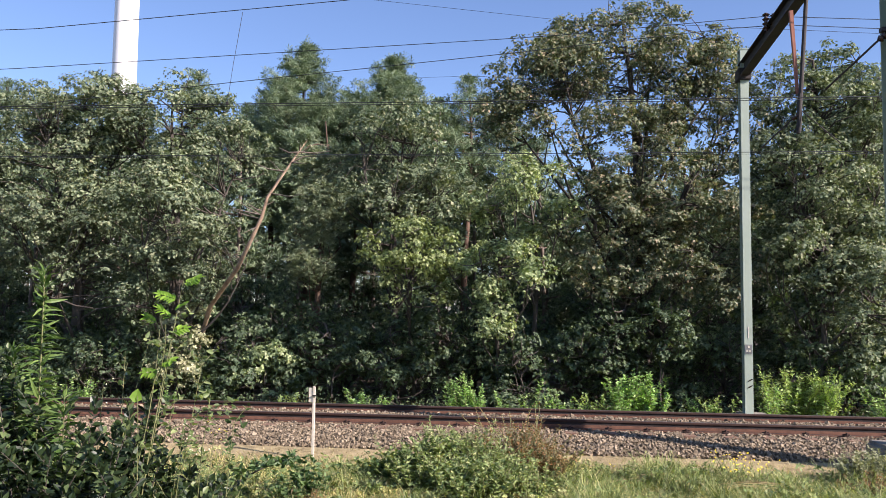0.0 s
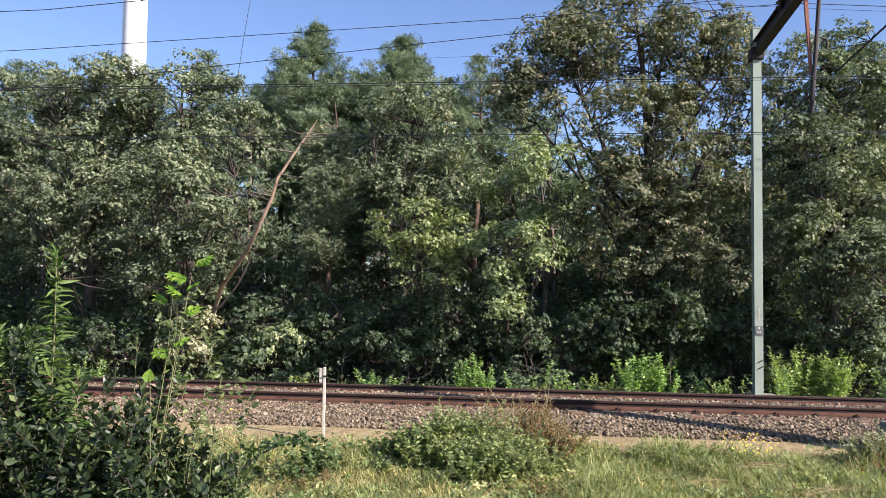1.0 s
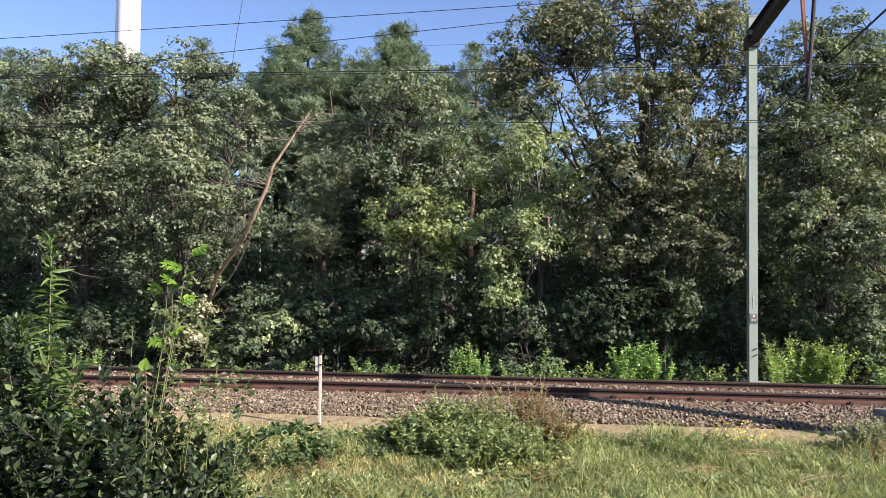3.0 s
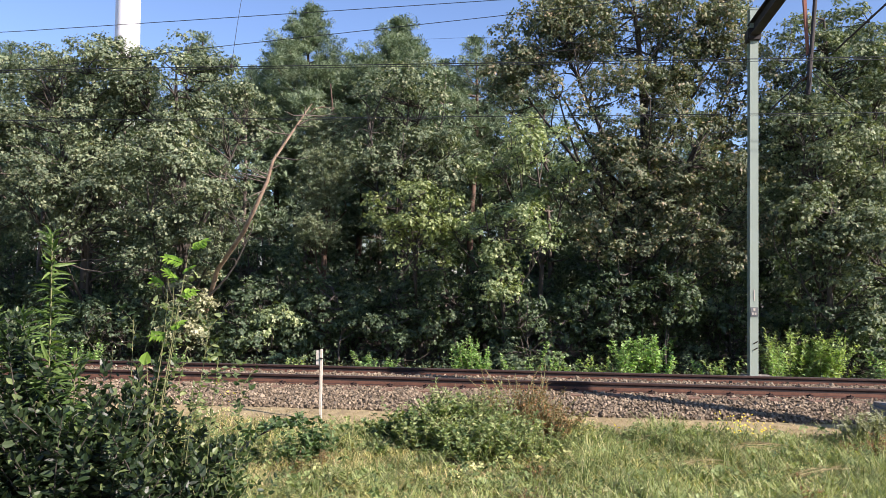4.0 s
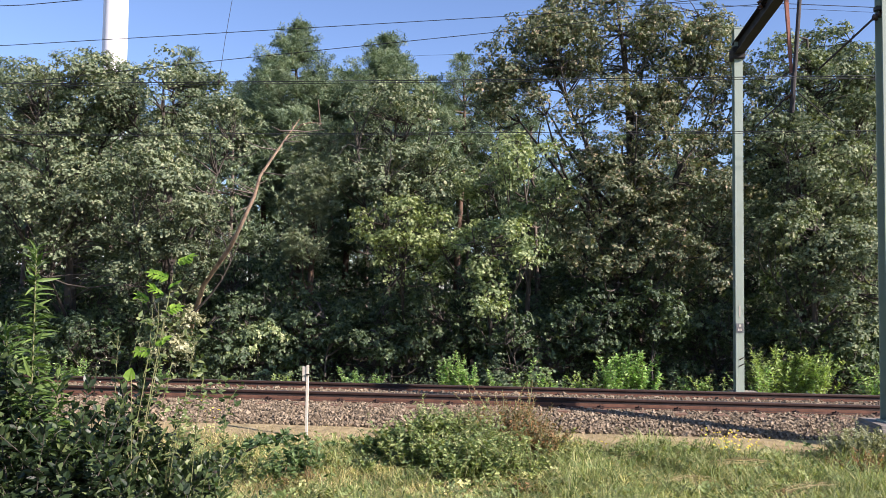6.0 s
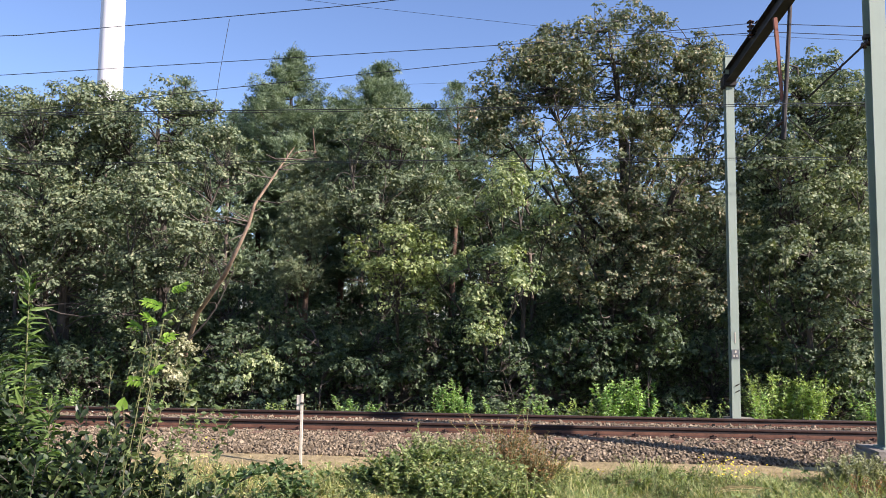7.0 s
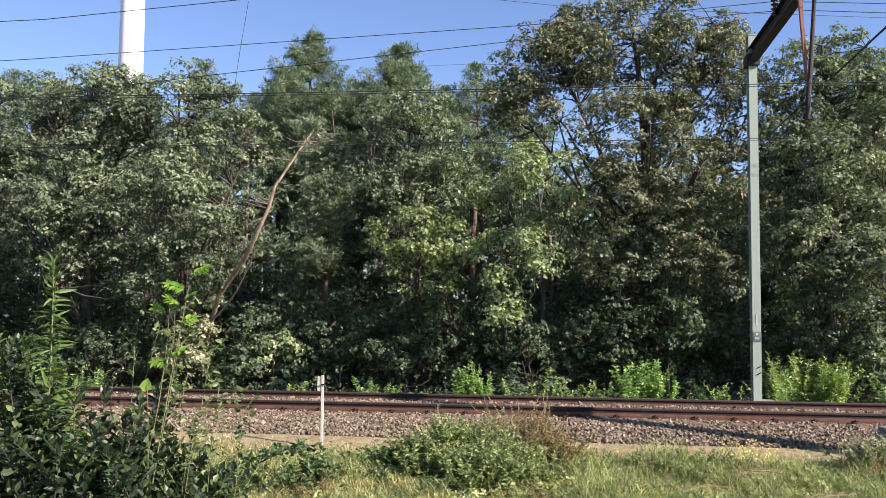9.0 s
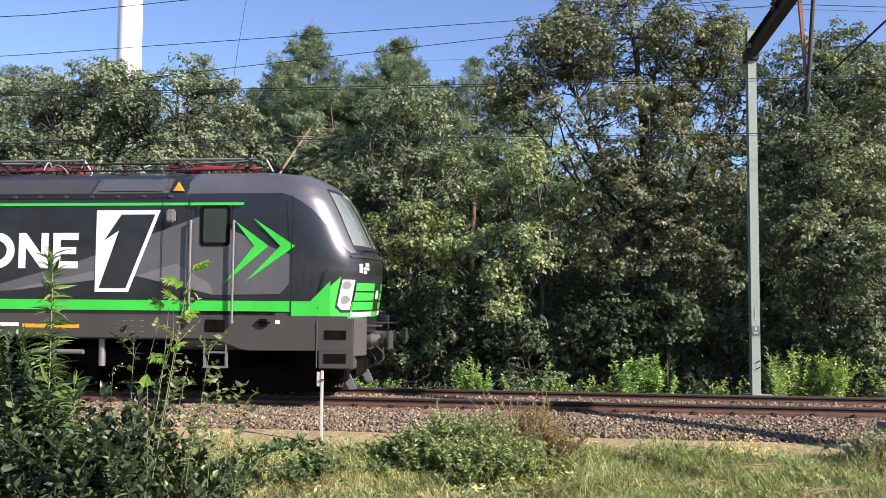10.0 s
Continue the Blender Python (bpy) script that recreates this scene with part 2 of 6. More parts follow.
def tubes(paths, sides=5):
    """Tapering tubes along lines of points with radii: arrays of corners and quads."""
    V, F, k = [], [], 0
    ang = np.arange(sides) * 2 * np.pi / sides
    for pts, rad in paths:
        pts, rad = np.asarray(pts, float), np.asarray(rad, float)
        d = np.gradient(pts, axis=0)
        d /= np.linalg.norm(d, axis=1)[:, None] + 1e-9
        ref = np.array([1.0, 0, 0]) if abs(d[0, 2]) > 0.8 else np.array([0, 0, 1.0])
        u = np.cross(d, ref)
        u /= np.linalg.norm(u, axis=1)[:, None] + 1e-9
        w = np.cross(d, u)
        ring = pts[:, None] + rad[:, None, None] * (np.cos(ang)[None, :, None] * u[:, None] + np.sin(ang)[None, :, None] * w[:, None])
        V.append(ring.reshape(-1, 3))
        n = len(pts)
        i, j = np.meshgrid(np.arange(n - 1), np.arange(sides), indexing="ij")
        a, b = i * sides + j, i * sides + (j + 1) % sides
        F.append((np.stack([a, b, b + sides, a + sides], -1).reshape(-1, 4)) + k)
        k += n * sides
    return np.concatenate(V), np.concatenate(F)


def unit(v):
    return v / (np.linalg.norm(v, axis=-1, keepdims=True) + 1e-9)


def cards(rng, P, N, length, width, along=None, fold=0.25):
    """Small folded diamond leaves at P that face N."""
    n = len(P)
    N = unit(N)
    t = rng.normal(size=(n, 3)) if along is None else along
    t = unit(t - (t * N).sum(1, keepdims=True) * N)
    s = np.cross(N, t)
    L, W = np.broadcast_to(length, n)[:, None], np.broadcast_to(width, n)[:, None]
    mid = P + t * L * 0.5
    v = np.stack([P, mid + s * W * 0.5 + N * W * fold, P + t * L, mid - s * W * 0.5 + N * W * fold], 1)
    return v.reshape(-1, 3), np.arange(4 * n).reshape(-1, 4)


def ball(rng, n):
    return unit(rng.normal(size=(n, 3)))


# ---- ground and track ----
def ground_height(x, y):
    prof_y = np.array([-400, -30, -14, -9, -6, -3.2, -2.5, -1.65, -1.2, 3.2, 4.2, 7, 12, 40, 400.0])
    prof_z = np.array([0.3, 0.3, 0.28, -0.25, -0.5, -0.46, -0.40, -0.335, -0.40, -0.50, -0.88, -0.98, -0.85, -0.6, -0.5])
    z = np.interp(y, prof_y, prof_z)
    wob = 0.035 * np.sin(x * 1.7 + 0.6 * y) * np.sin(y * 1.3 - 0.4 * x) + 0.02 * np.sin(x * 4.1) * np.sin(y * 3.7 + 1)
    return z + wob * np.clip((np.abs(y - 0.75) - 2.4) / 1.5, 0.12, 1)


def make_ground():
    near_x, near_y = np.arange(-26, 20.01, 0.16), np.arange(-15, 16.01, 0.16)
    far = np.array([20, 24, 30, 40, 60, 90, 150, 260, 420, 800, 1600.0])
    xs = np.concatenate([-far[::-1] - 6.5, near_x, far + 0.5])
    ys = np.concatenate([-far[::-1] + 4, near_y, far - 3])
    X, Y = np.meshgrid(xs, ys, indexing="ij")
    V = np.stack([X, Y, ground_height(X, Y)], -1).reshape(-1, 3)
    i, j = np.meshgrid(np.arange(len(xs) - 1), np.arange(len(ys) - 1), indexing="ij")
    a = i * len(ys) + j
    F = np.stack([a, a + len(ys), a + len(ys) + 1, a + 1], -1).reshape(-1, 4)
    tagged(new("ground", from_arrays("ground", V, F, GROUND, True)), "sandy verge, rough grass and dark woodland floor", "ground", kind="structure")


make_ground()
GAUGE = 1.507
SPACING = 0.669


def stones(rng, x0, x1, bed, count, size):
    """Angular broken stones strewn over the bed's cross-section."""
    base = np.array([[x, y, z] for x in (-1, 1) for y in (-1, 1) for z in (-1, 1)], float) * 0.5
    quads = np.array([[0, 1, 3, 2], [4, 6, 7, 5], [0, 4, 5, 1], [2, 3, 7, 6], [0, 2, 6, 4], [1, 5, 7, 3]])
    px, py = rng.uniform(x0, x1, count), rng.uniform(bed[0][0], bed[-1][0], count)
    keep = (np.abs(py) > 0.085) & (np.abs(py - GAUGE) > 0.085)
    px, py = px[keep], py[keep]
    n = len(px)
    pz = np.interp(py, [b[0] for b in bed], [b[1] for b in bed])
    s = size * rng.uniform(0.55, 1.35, (n, 1, 3)) * rng.uniform(0.7, 1.3, (n, 1, 1))
    v = (base[None] * (1 + rng.uniform(-0.42, 0.42, (n, 8, 3)))) * s
    q = rng.normal(size=(n, 4))
    q /= np.linalg.norm(q, axis=1)[:, None]
    w, x, y, z = q.T
    R = np.stack([1 - 2 * (y * y + z * z), 2 * (x * y - z * w), 2 * (x * z + y * w), 2 * (x * y + z * w), 1 - 2 * (x * x + z * z), 2 * (y * z - x * w),
                  2 * (x * z - y * w), 2 * (y * z + x * w), 1 - 2 * (x * x + y * y)], -1).reshape(n, 3, 3)
    v = np.einsum("nij,nkj->nki", R, v) + np.stack([px, py, pz + rng.uniform(-0.03, 0.032, n)], -1)[:, None]
    F = (quads[None] + 8 * np.arange(n)[:, None, None]).reshape(-1, 4)
    return v.reshape(-1, 3), F


BED = [(-1.72, -0.345), (-1.5, -0.30), (-1.05, -0.243), (-0.5, -0.212), (-0.1, -0.200), (0.1, -0.175), (0.35, -0.152), (0.75, -0.145), (1.2, -0.143), (1.4, -0.150), (1.65, -0.20),
       (2.4, -0.22), (3.0, -0.42), (3.6, -0.72)]


def make_ballast():
    xs = np.array([-420.0, -150, -60, -30, -15, 0, 15, 30, 120, 420])
    prof = [(-1.95, -0.5)] + [(y, z - 0.02) for y, z in BED] + [(4.2, -1.1)]
    V = np.array([(x, y, z) for x in xs for y, z in prof])
    m = len(prof)
    i, j = np.meshgrid(np.arange(len(xs) - 1), np.arange(m - 1), indexing="ij")
    a = i * m + j
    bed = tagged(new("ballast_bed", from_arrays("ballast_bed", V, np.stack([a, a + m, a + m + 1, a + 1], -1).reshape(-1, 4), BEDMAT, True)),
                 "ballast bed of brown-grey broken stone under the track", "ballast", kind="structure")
    rng = np.random.default_rng(3)
    v1, f1 = stones(rng, -13.5, 9.5, BED[:9], 64000, 0.036)
    v2, f2 = stones(rng, -14.5, 10.5, BED[8:], 13000, 0.048)
    child("broken_stones", from_arrays("broken_stones", np.concatenate([v1, v2]), np.concatenate([f1, f2 + len(v1)]), STONE), bed,
          "angular brown and grey ballast stones", "stuff")


make_ballast()


def rail_outline():
    half = [(0.0, 0.0), (0.030, -0.001), (0.035, -0.010), (0.034, -0.036), (0.012, -0.050), (0.008, -0.075), (0.010, -0.125), (0.018, -0.142), (0.065, -0.158), (0.068, -0.168), (0.0, -0.168)]
    return [(-y, z) for y, z in half[::-1][1:]] + half[1:-1]


def make_track():
    track = thing("railway_track", "single railway track of rusty rails on sleepers", "track", kind="structure")
    for y in (0.0, GAUGE):
        out = [(y + a, b) for a, b in rail_outline()]
        rail = part("rail", prism(out, -420, 420, plane="yz"), RUST, track, "rust-brown steel rail")
        # upper web darker than the web base below it
        part("rail_web", box(-420, 420, y - 0.0135, y + 0.0135, -0.092, -0.046), WEB_DARK, rail, "dark upper rail web")
        part("web_base", box(-420, 420, y - 0.0215, y + 0.0215, -0.156, -0.092, 0.004), FOOT, rail, "rust-red lower web")
        part("rail_foot", box(-420, 420, y - 0.070, y + 0.070, -0.172, -0.155), FOOT, rail, "rust-red rail foot")
        part("rail_head", box(-420, 420, y - 0.027, y + 0.027, -0.004, 0.0015), RAILTOP, rail, "worn steel running surface")
    sl = bmesh.new()
    box(-0.12, 0.12, -0.55, 2.06, -0.30, -0.168, 0.012, sl)
    me = bpy.data.meshes.new("sleeper")
    sl.to_mesh(me)
    me.materials.append(TIMBER)
    fb = bmesh.new()
    for s in (-1, 1):
        box(-0.055, 0.055, s * 0.075, s * 0.16, -0.170, -0.140, 0.008, fb)
        rod((0.0, s * 0.125, -0.165), (0.0, s * 0.125, -0.095), 0.017, 8, bm=fb)
        rod((-0.06, s * 0.10, -0.128), (0.06, s * 0.10, -0.128), 0.012, 6, bm=fb)
    fm = bpy.data.meshes.new("rail_fastening")
    fb.to_mesh(fm)
    fm.materials.append(RUST)
    x = -4.53 - 24 * SPACING
    while x < 13:
        s = child("sleeper", me, track)
        s.location.x = x
        for y in (0.0, GAUGE):
            child("rail_fastening", fm, s).location.y = y
        x += SPACING


make_track()


# ---- overhead line structure ----
def h_column(parent, x0, x1, y0, y1, z0, z1):
    """A steel H section: two flanges across the view and the web between them."""
    t = 0.016
    part("front_flange", box(x0, x1, y0, y0 + t, z0, z1, 0.003), PAINT, parent)
    part("back_flange", box(x0, x1, y1 - t, y1, z0, z1, 0.003), PAINT, parent)
    xm = (x0 + x1) / 2
    part("web", box(xm - 0.006, xm + 0.006, y0 + t, y1 - t, z0, z1), PAINT, parent)


def insulator(parent, a, b, r=0.055, sheds=5):
    a, b = Vector(a), Vector(b)
    bm = rod(a, b, r * 0.45)
    for k in range(sheds):
        p = a.lerp(b, (k + 0.5) / sheds)
        d = (b - a).normalized() * 0.014
        rod(p - d, p + d, r, 12, r * 0.7, bm)
    part("insulator", bm, CERAMIC, parent, "ribbed brown insulator")


def make_portal():
    far = thing("catenary_mast", "tall grey-green steel mast on a concrete foot beside the bushes", "mast", (5.33, 5.31, 0), "catenary masts")
    h_column(far, -0.10, 0.10, 0.0, 0.24, -0.44, 8.40)
    part("foundation", box(-0.24, 0.45, -0.25, 0.45, -1.15, -0.43, 0.03), CONCRETE, far, "low concrete footing")
    part("cap", box(-0.11, 0.11, -0.01, 0.25, 8.385, 8.41), PAINT, far)
    plate = part("number_plate", box(-0.085, 0.085, -0.012, -0.003, 0.98, 1.20), plain("plate_grey", (0.16, 0.17, 0.17), 0.6), far, "dark plate with pale marks")
    for x0, x1, z0, z1 in ((-0.02, 0.025, 1.12, 1.175), (-0.055, -0.012, 1.02, 1.075), (0.005, 0.05, 1.02, 1.075)):
        part("mark", box(x0, x1, -0.016, -0.011, z0, z1), POSTMAT, plate)
    for z in (0.18, 0.33):
        part("bracket", rod((-0.02, -0.01, z), (0.07, -0.05, z + 0.06), 0.012, 6), RUST, far)
    part("seam_strip", box(-0.012, 0.012, -0.008, -0.001, 1.35, 1.62), POSTMAT, far, "pale painted strip")

    near = thing("catenary_mast", "grey-green steel mast on a concrete block close to the track", "mast", (5.50, -2.4, 0), "catenary masts")
    h_column(near, -0.115, 0.115, 0.0, 0.26, 0.045, 9.0)
    part("foundation", box(-0.36, 0.5, -0.30, 0.6, -0.55, 0.045, 0.05), CONCRETE, near, "weathered concrete block footing")
    part("base_plate", box(-0.16, 0.16, -0.05, 0.31, 0.04, 0.07, 0.005), PAINT, near)
    insulator(near, (-0.05, 0.10, 6.16), (-0.20, 0.12, 6.05), 0.06, 3)
    part("bracket", box(-0.18, -0.11, 0.03, 0.15, 6.17, 6.23, 0.005), DARKSTEEL, near)
    part("steady_arm", rod((-0.2, 0.12, 6.05), (-0.70, 0.9, 5.52), 0.017, 8), DARKSTEEL, near, "slim black diagonal arm")

    gantry = thing("portal_beam", "dark steel portal beam joining the two masts over the track", "beam")
    p, q = Vector((5.33, 5.50, 7.88)), Vector((5.50, -2.45, 8.72))
    d = (p - q).normalized()
    side = Vector((0.11, 0, 0))
    up = d.cross(side).normalized()
    up = up if up.z > 0 else -up
    for name, h0, h1, w in (("lower_flange", -0.17, -0.150, 1.0), ("upper_flange", 0.150, 0.17, 1.0), ("web", -0.15, 0.15, 0.12)):
        bm = bmesh.new()
        vs = [bm.verts.new(e + side * s * w + up * h) for e in (p, q) for s in (-1, 1) for h in (h0, h1)]
        bmesh.ops.convex_hull(bm, input=vs)
        part(name, bm, DARKSTEEL, gantry)
    part("end_clamp", box(5.18, 5.48, 5.24, 5.62, 7.62, 7.92, 0.02), DARKSTEEL, gantry, "bolted clamp on the mast")
    part("drop_post", rod((5.55, 1.5, 8.35), (5.34, 1.5, 5.46), 0.042, 10), DARKSTEEL, gantry, "dark hanging post")
    part("drop_post_sleeve", rod((5.385, 1.5, 6.25), (5.345, 1.5, 5.5), 0.05, 10), DARKSTEEL, gantry)
    part("brace", prism([(5.22, 7.95), (5.29, 7.95), (5.375, 6.28), (5.335, 6.26)], 1.52, 1.60), REDSTEEL, gantry, "red-brown steel brace")
    insulator(gantry, (5.34, 1.5, 5.82), (5.22, 1.52, 5.74), 0.05, 3)
    part("steady_arm", rod((5.22, 1.52, 5.74), (4.70, 1.75, 5.22), 0.014, 8), DARKSTEEL, gantry)
    part("stay", rod((5.36, 1.5, 5.95), (5.95, 1.0, 5.15), 0.010, 6), DARKSTEEL, gantry)
    insulator(gantry, (5.28, 3.3, 8.55), (5.28, 3.3, 8.15), 0.085, 4)
    insulator(gantry, (5.40, 3.2, 8.50), (5.40, 3.2, 8.2), 0.06, 3)


make_portal()


def wire(pts, r, label="dark overhead line wire"):
    P = np.array(pts, float)
    t = np.linspace(0, len(P) - 1, 40)
    pts = np.stack([np.interp(t, np.arange(len(P)), P[:, k]) for k in range(3)], -1)
    v, f = tubes([(pts, np.full(len(pts), r))], 6)
    return tagged(new("overhead_wire", from_arrays("overhead_wire", v, f, WIRE, True)), label, "wire", "overhead wires")


def make_wires():
    wire([(-60, 0.75, 8.3), (-26, 0.75, 7.62), (-10.46, 0.75, 7.60), (-3.28, 0.75, 8.09), (5.4, 0.75, 8.95), (20, 0.75, 8.2)], 0.0080, "messenger wire rising to the portal beam")
    contact = wire([(-60, 0.75, 5.99), (-10.4, 0.75, 5.99), (-1.3, 0.75, 5.98), (30, 0.75, 5.98)], 0.0088, "contact wire above the track")
    wire([(-60, 0.80, 5.97), (5.2, 0.82, 5.955), (30, 0.95, 5.93)], 0.0064, "second contact wire above the track")
    wire([(-60, 2.5, 5.29), (-1.4, 2.5, 5.285), (30, 2.5, 5.31)], 0.0080, "thin feeder wire beyond the track")
    wire([(-60, 2.5, 5.26), (4.8, 2.5, 5.25), (30, 2.6, 5.22)], 0.0048, "thin feeder wire beyond the track")
    wire([(-60, 3.3, 7.2), (-30, 3.3, 7.05), (-12.1, 3.3, 7.59), (0.43, 3.3, 8.12), (5.3, 3.3, 8.48), (18, 3.3, 7.8), (40, 3.3, 7.2)], 0.0080)
    wire([(-60, 3.2, 5.9), (-30, 3.25, 5.7), (-12.05, 3.3, 6.66), (-7.92, 3.3, 7.07), (-0.4, 3.3, 7.74), (5.28, 3.3, 8.30), (18, 3.3, 7.5), (40, 3.3, 6.8)], 0.0080)
    wire([(-30, 6, 14.0), (-4.22, 6, 10.16), (0.78, 6, 9.49), (20, 6, 8.2)], 0.0048, "thin distant wire high over the wood")
    wire([(-5.25, 17, 11.2), (-1.34, 6, 8.03), (20, 6, 6.4)], 0.0040, "thin distant wire high over the wood")
    v, f = tubes([(np.array([(-5.70, 0.75, 7.87), (-5.80, 0.75, 7.2), (-5.86, 0.75, 6.8), (-5.96, 0.75, 6.0)]), np.full(4, 0.0055))], 5)
    dropper = new("dropper", from_arrays("dropper", v, f, WIRE, True))
    dropper.parent = contact
    part("clamp", box(-5.985, -5.935, 0.73, 0.77, 5.96, 6.03, 0.006), DARKSTEEL, contact)


make_wires()


def make_post():
    z0 = float(ground_height(-3.2, -2.55))
    p = thing("marker_post", "slim whitewashed wooden post with a small board", "post", (-3.18, -2.55, z0))
    part("post", box(-0.020, 0.020, -0.02, 0.02, -0.15, 1.10, 0.005), POSTMAT, p)
    part("board", box(-0.082, -0.022, -0.01, 0.02, 0.86, 1.08, 0.004), POSTMAT, p, "small pale board")
    part("bolt", rod((-0.02, -0.03, 0.965), (0.05, -0.03, 0.965), 0.010, 8), DARKSTEEL, p)


make_post()


def make_tower():
    t = thing("wind_turbine_tower", "tall white tapering steel tower behind the wood", "tower", (-75.3, 130, -0.3))
    z = np.array([0, 20, 40, 60, 80, 100.0])
    v, f = tubes([(np.stack([0 * z, 0 * z, z], -1), 2.42 - 0.004 * z)], 48)
    child("shaft", from_arrays("shaft", v, f, TOWERMAT, True), t)


make_tower()


# ---- wood ----
def rosettes(rng, P, N, leaves, length, width, lift=0.25):
    """Whorls of small obovate leaves at P that open towards N; the leaves of a whorl share one stalk."""
    n = len(P)
    N = unit(N)
    u = unit(np.cross(N, rng.normal(size=(n, 3))))
    w = np.cross(N, u)
    k = np.arange(leaves)
    az = 2 * np.pi * k / leaves + rng.uniform(-0.45, 0.45, (n, leaves))
    A = np.cos(az)[..., None] * u[:, None] + np.sin(az)[..., None] * w[:, None]
    A = unit(A + N[:, None] * rng.normal(lift, 0.35, (n, leaves, 1)))
    Nl = unit(N[:, None] + rng.normal(size=(n, leaves, 3)) * 0.3)
    S = unit(np.cross(Nl, A))
    sz = rng.uniform(0.65, 1.3, (n, leaves, 1))
    L, W = length * sz, width * sz
    c = P[:, None]
    dip = np.array([0, 0, -1.0])
    corners = np.stack([c + A * L * 0.6 + S * W * 0.5, c + A * L + dip * L * 0.18, c + A * L * 0.6 - S * W * 0.5], 2)
    v = np.concatenate([P[:, None], corners.reshape(n, 3 * leaves, 3)], 1)
    step = 3 * leaves + 1
    f = np.stack([0 * k, 3 * k + 1, 3 * k + 2, 3 * k + 3], -1)[None] + step * np.arange(n)[:, None, None]
    return v.reshape(-1, 3), f.reshape(-1, 4)


def crown(rng, blobs, clump=0.24, per=128, leaf=(0.047, 0.044), fill=1.0, up=0.4, mass=0.72):
    """Leaf clumps over a crown made of rounded masses. Returns leaf arrays and the clump centres."""
    C, Rr, O = [], [], []
    for x, y, z, r, h in blobs:
        dep = r * 0.85
        tuft = min(mass, 0.5 * min(r, h))
        n = max(4, int(fill * 3.7 * (r * h + r * dep + h * dep) / (3 * tuft ** 2)))
        d = ball(rng, n)
        mid = np.array([x, y, z]) + d * rng.uniform(0.25, 1.0, (n, 1)) ** 0.5 * np.array([r, dep, h])
        size = tuft * rng.uniform(0.5, 1.2, n)
        k = np.maximum(4, (9 * (size / clump) ** 2 * 0.55).astype(int))
        which = np.repeat(np.arange(n), k)
        e = ball(rng, len(which))
        e[:, 2] = np.where(rng.random(len(e)) < 0.65, np.abs(e[:, 2]), e[:, 2])
        C.append(mid[which] + e * size[which][:, None] * rng.uniform(0.7, 1.0, (len(e), 1)) * np.array([1, 1, 0.8]))
        O.append(e)
        Rr.append(clump * rng.uniform(0.35, 1.0, len(e)))
    C, Rr, O = np.concatenate(C), np.concatenate(Rr), np.concatenate(O)
    cnt = np.maximum(2, (per / 5.5 * (Rr / clump) ** 2 * rng.uniform(0.6, 1.3, len(C))).astype(int))
    idx = np.repeat(np.arange(len(C)), cnt)
    d = ball(rng, len(idx))
    d[:, 2] = np.where(rng.random(len(d)) < 0.6, np.abs(d[:, 2]), d[:, 2])
    rr = rng.uniform(0.5, 1.05, (len(idx), 1))
    stretch = rng.uniform(0.65, 1.35, (len(C), 3)) * np.array([1, 1, 0.8])
    P = C[idx] + d * rr * Rr[idx][:, None] * stretch[idx]
    N = O[idx] * 0.75 + d * 0.55 + rng.normal(size=d.shape) * 0.3 + np.array([0, 0, up])
    v, f = rosettes(rng, P, N, 5, leaf[0], leaf[1], 0.15)
    return v, f, C


def bough_paths(rng, top, centres, base, r0, share=1.0, blobs=None):
    """The trunk, winding main limbs into each mass of the crown, and branches from them to the leaf clumps."""
    base, top = np.asarray(base, float), np.asarray(top, float)
    s = np.linspace(0, 1, 12)[:, None]
    trunk = base + (top - base) * s + np.sin(s * 6 + rng.uniform(0, 6)) * np.array([0.16, 0.1, 0]) * s
    paths = [(trunk, r0 * (1 - 0.85 * s[:, 0]))]
    marks, rads = [trunk[3:]], [np.full(9, 0.05)]
    for x, y, z, r, h in (blobs or []):
        for k in range(2):
            c = np.array([x, y, z]) + ball(rng, 1)[0] * np.array([r, r * 0.8, h]) * 0.6
            w = np.clip((c[2] - base[2]) / (top[2] - base[2]) * 0.7 - rng.uniform(0.1, 0.3), 0.15, 0.85)
            a = np.array([np.interp(w, s[:, 0], trunk[:, i]) for i in range(3)])
            u = np.linspace(0, 1, 10)[:, None]
            wob = np.cumsum(rng.normal(size=(10, 3)), 0) * 0.07 * u
            pts = a + (c - a) * u + wob + np.array([0, 0, -0.10]) * np.linalg.norm(c - a) * np.sin(u * np.pi)
            paths.append((pts, np.linspace(0.30 * r0, 0.015, 10)))
            marks.append(pts[3:])
            rads.append(np.linspace(0.25 * r0, 0.015, 7))
    marks, rads = np.concatenate(marks), np.concatenate(rads)
    for c in centres:
        if rng.random() > share:
            continue
        d = np.linalg.norm(marks - c, axis=1) + 0.8 * np.maximum(0, marks[:, 2] - c[2])
        m = np.argsort(d)[rng.integers(0, 3)]
        a = marks[m]
        u = np.linspace(0, 1, 5)[:, None]
        pts = a + (c - a) * u + rng.normal(size=3) * 0.14 * np.sin(u * np.pi) + rng.normal(size=(5, 3)) * 0.04 * u
        paths.append((pts, np.linspace(min(0.03, rads[m]), 0.006, 5)))
    return paths


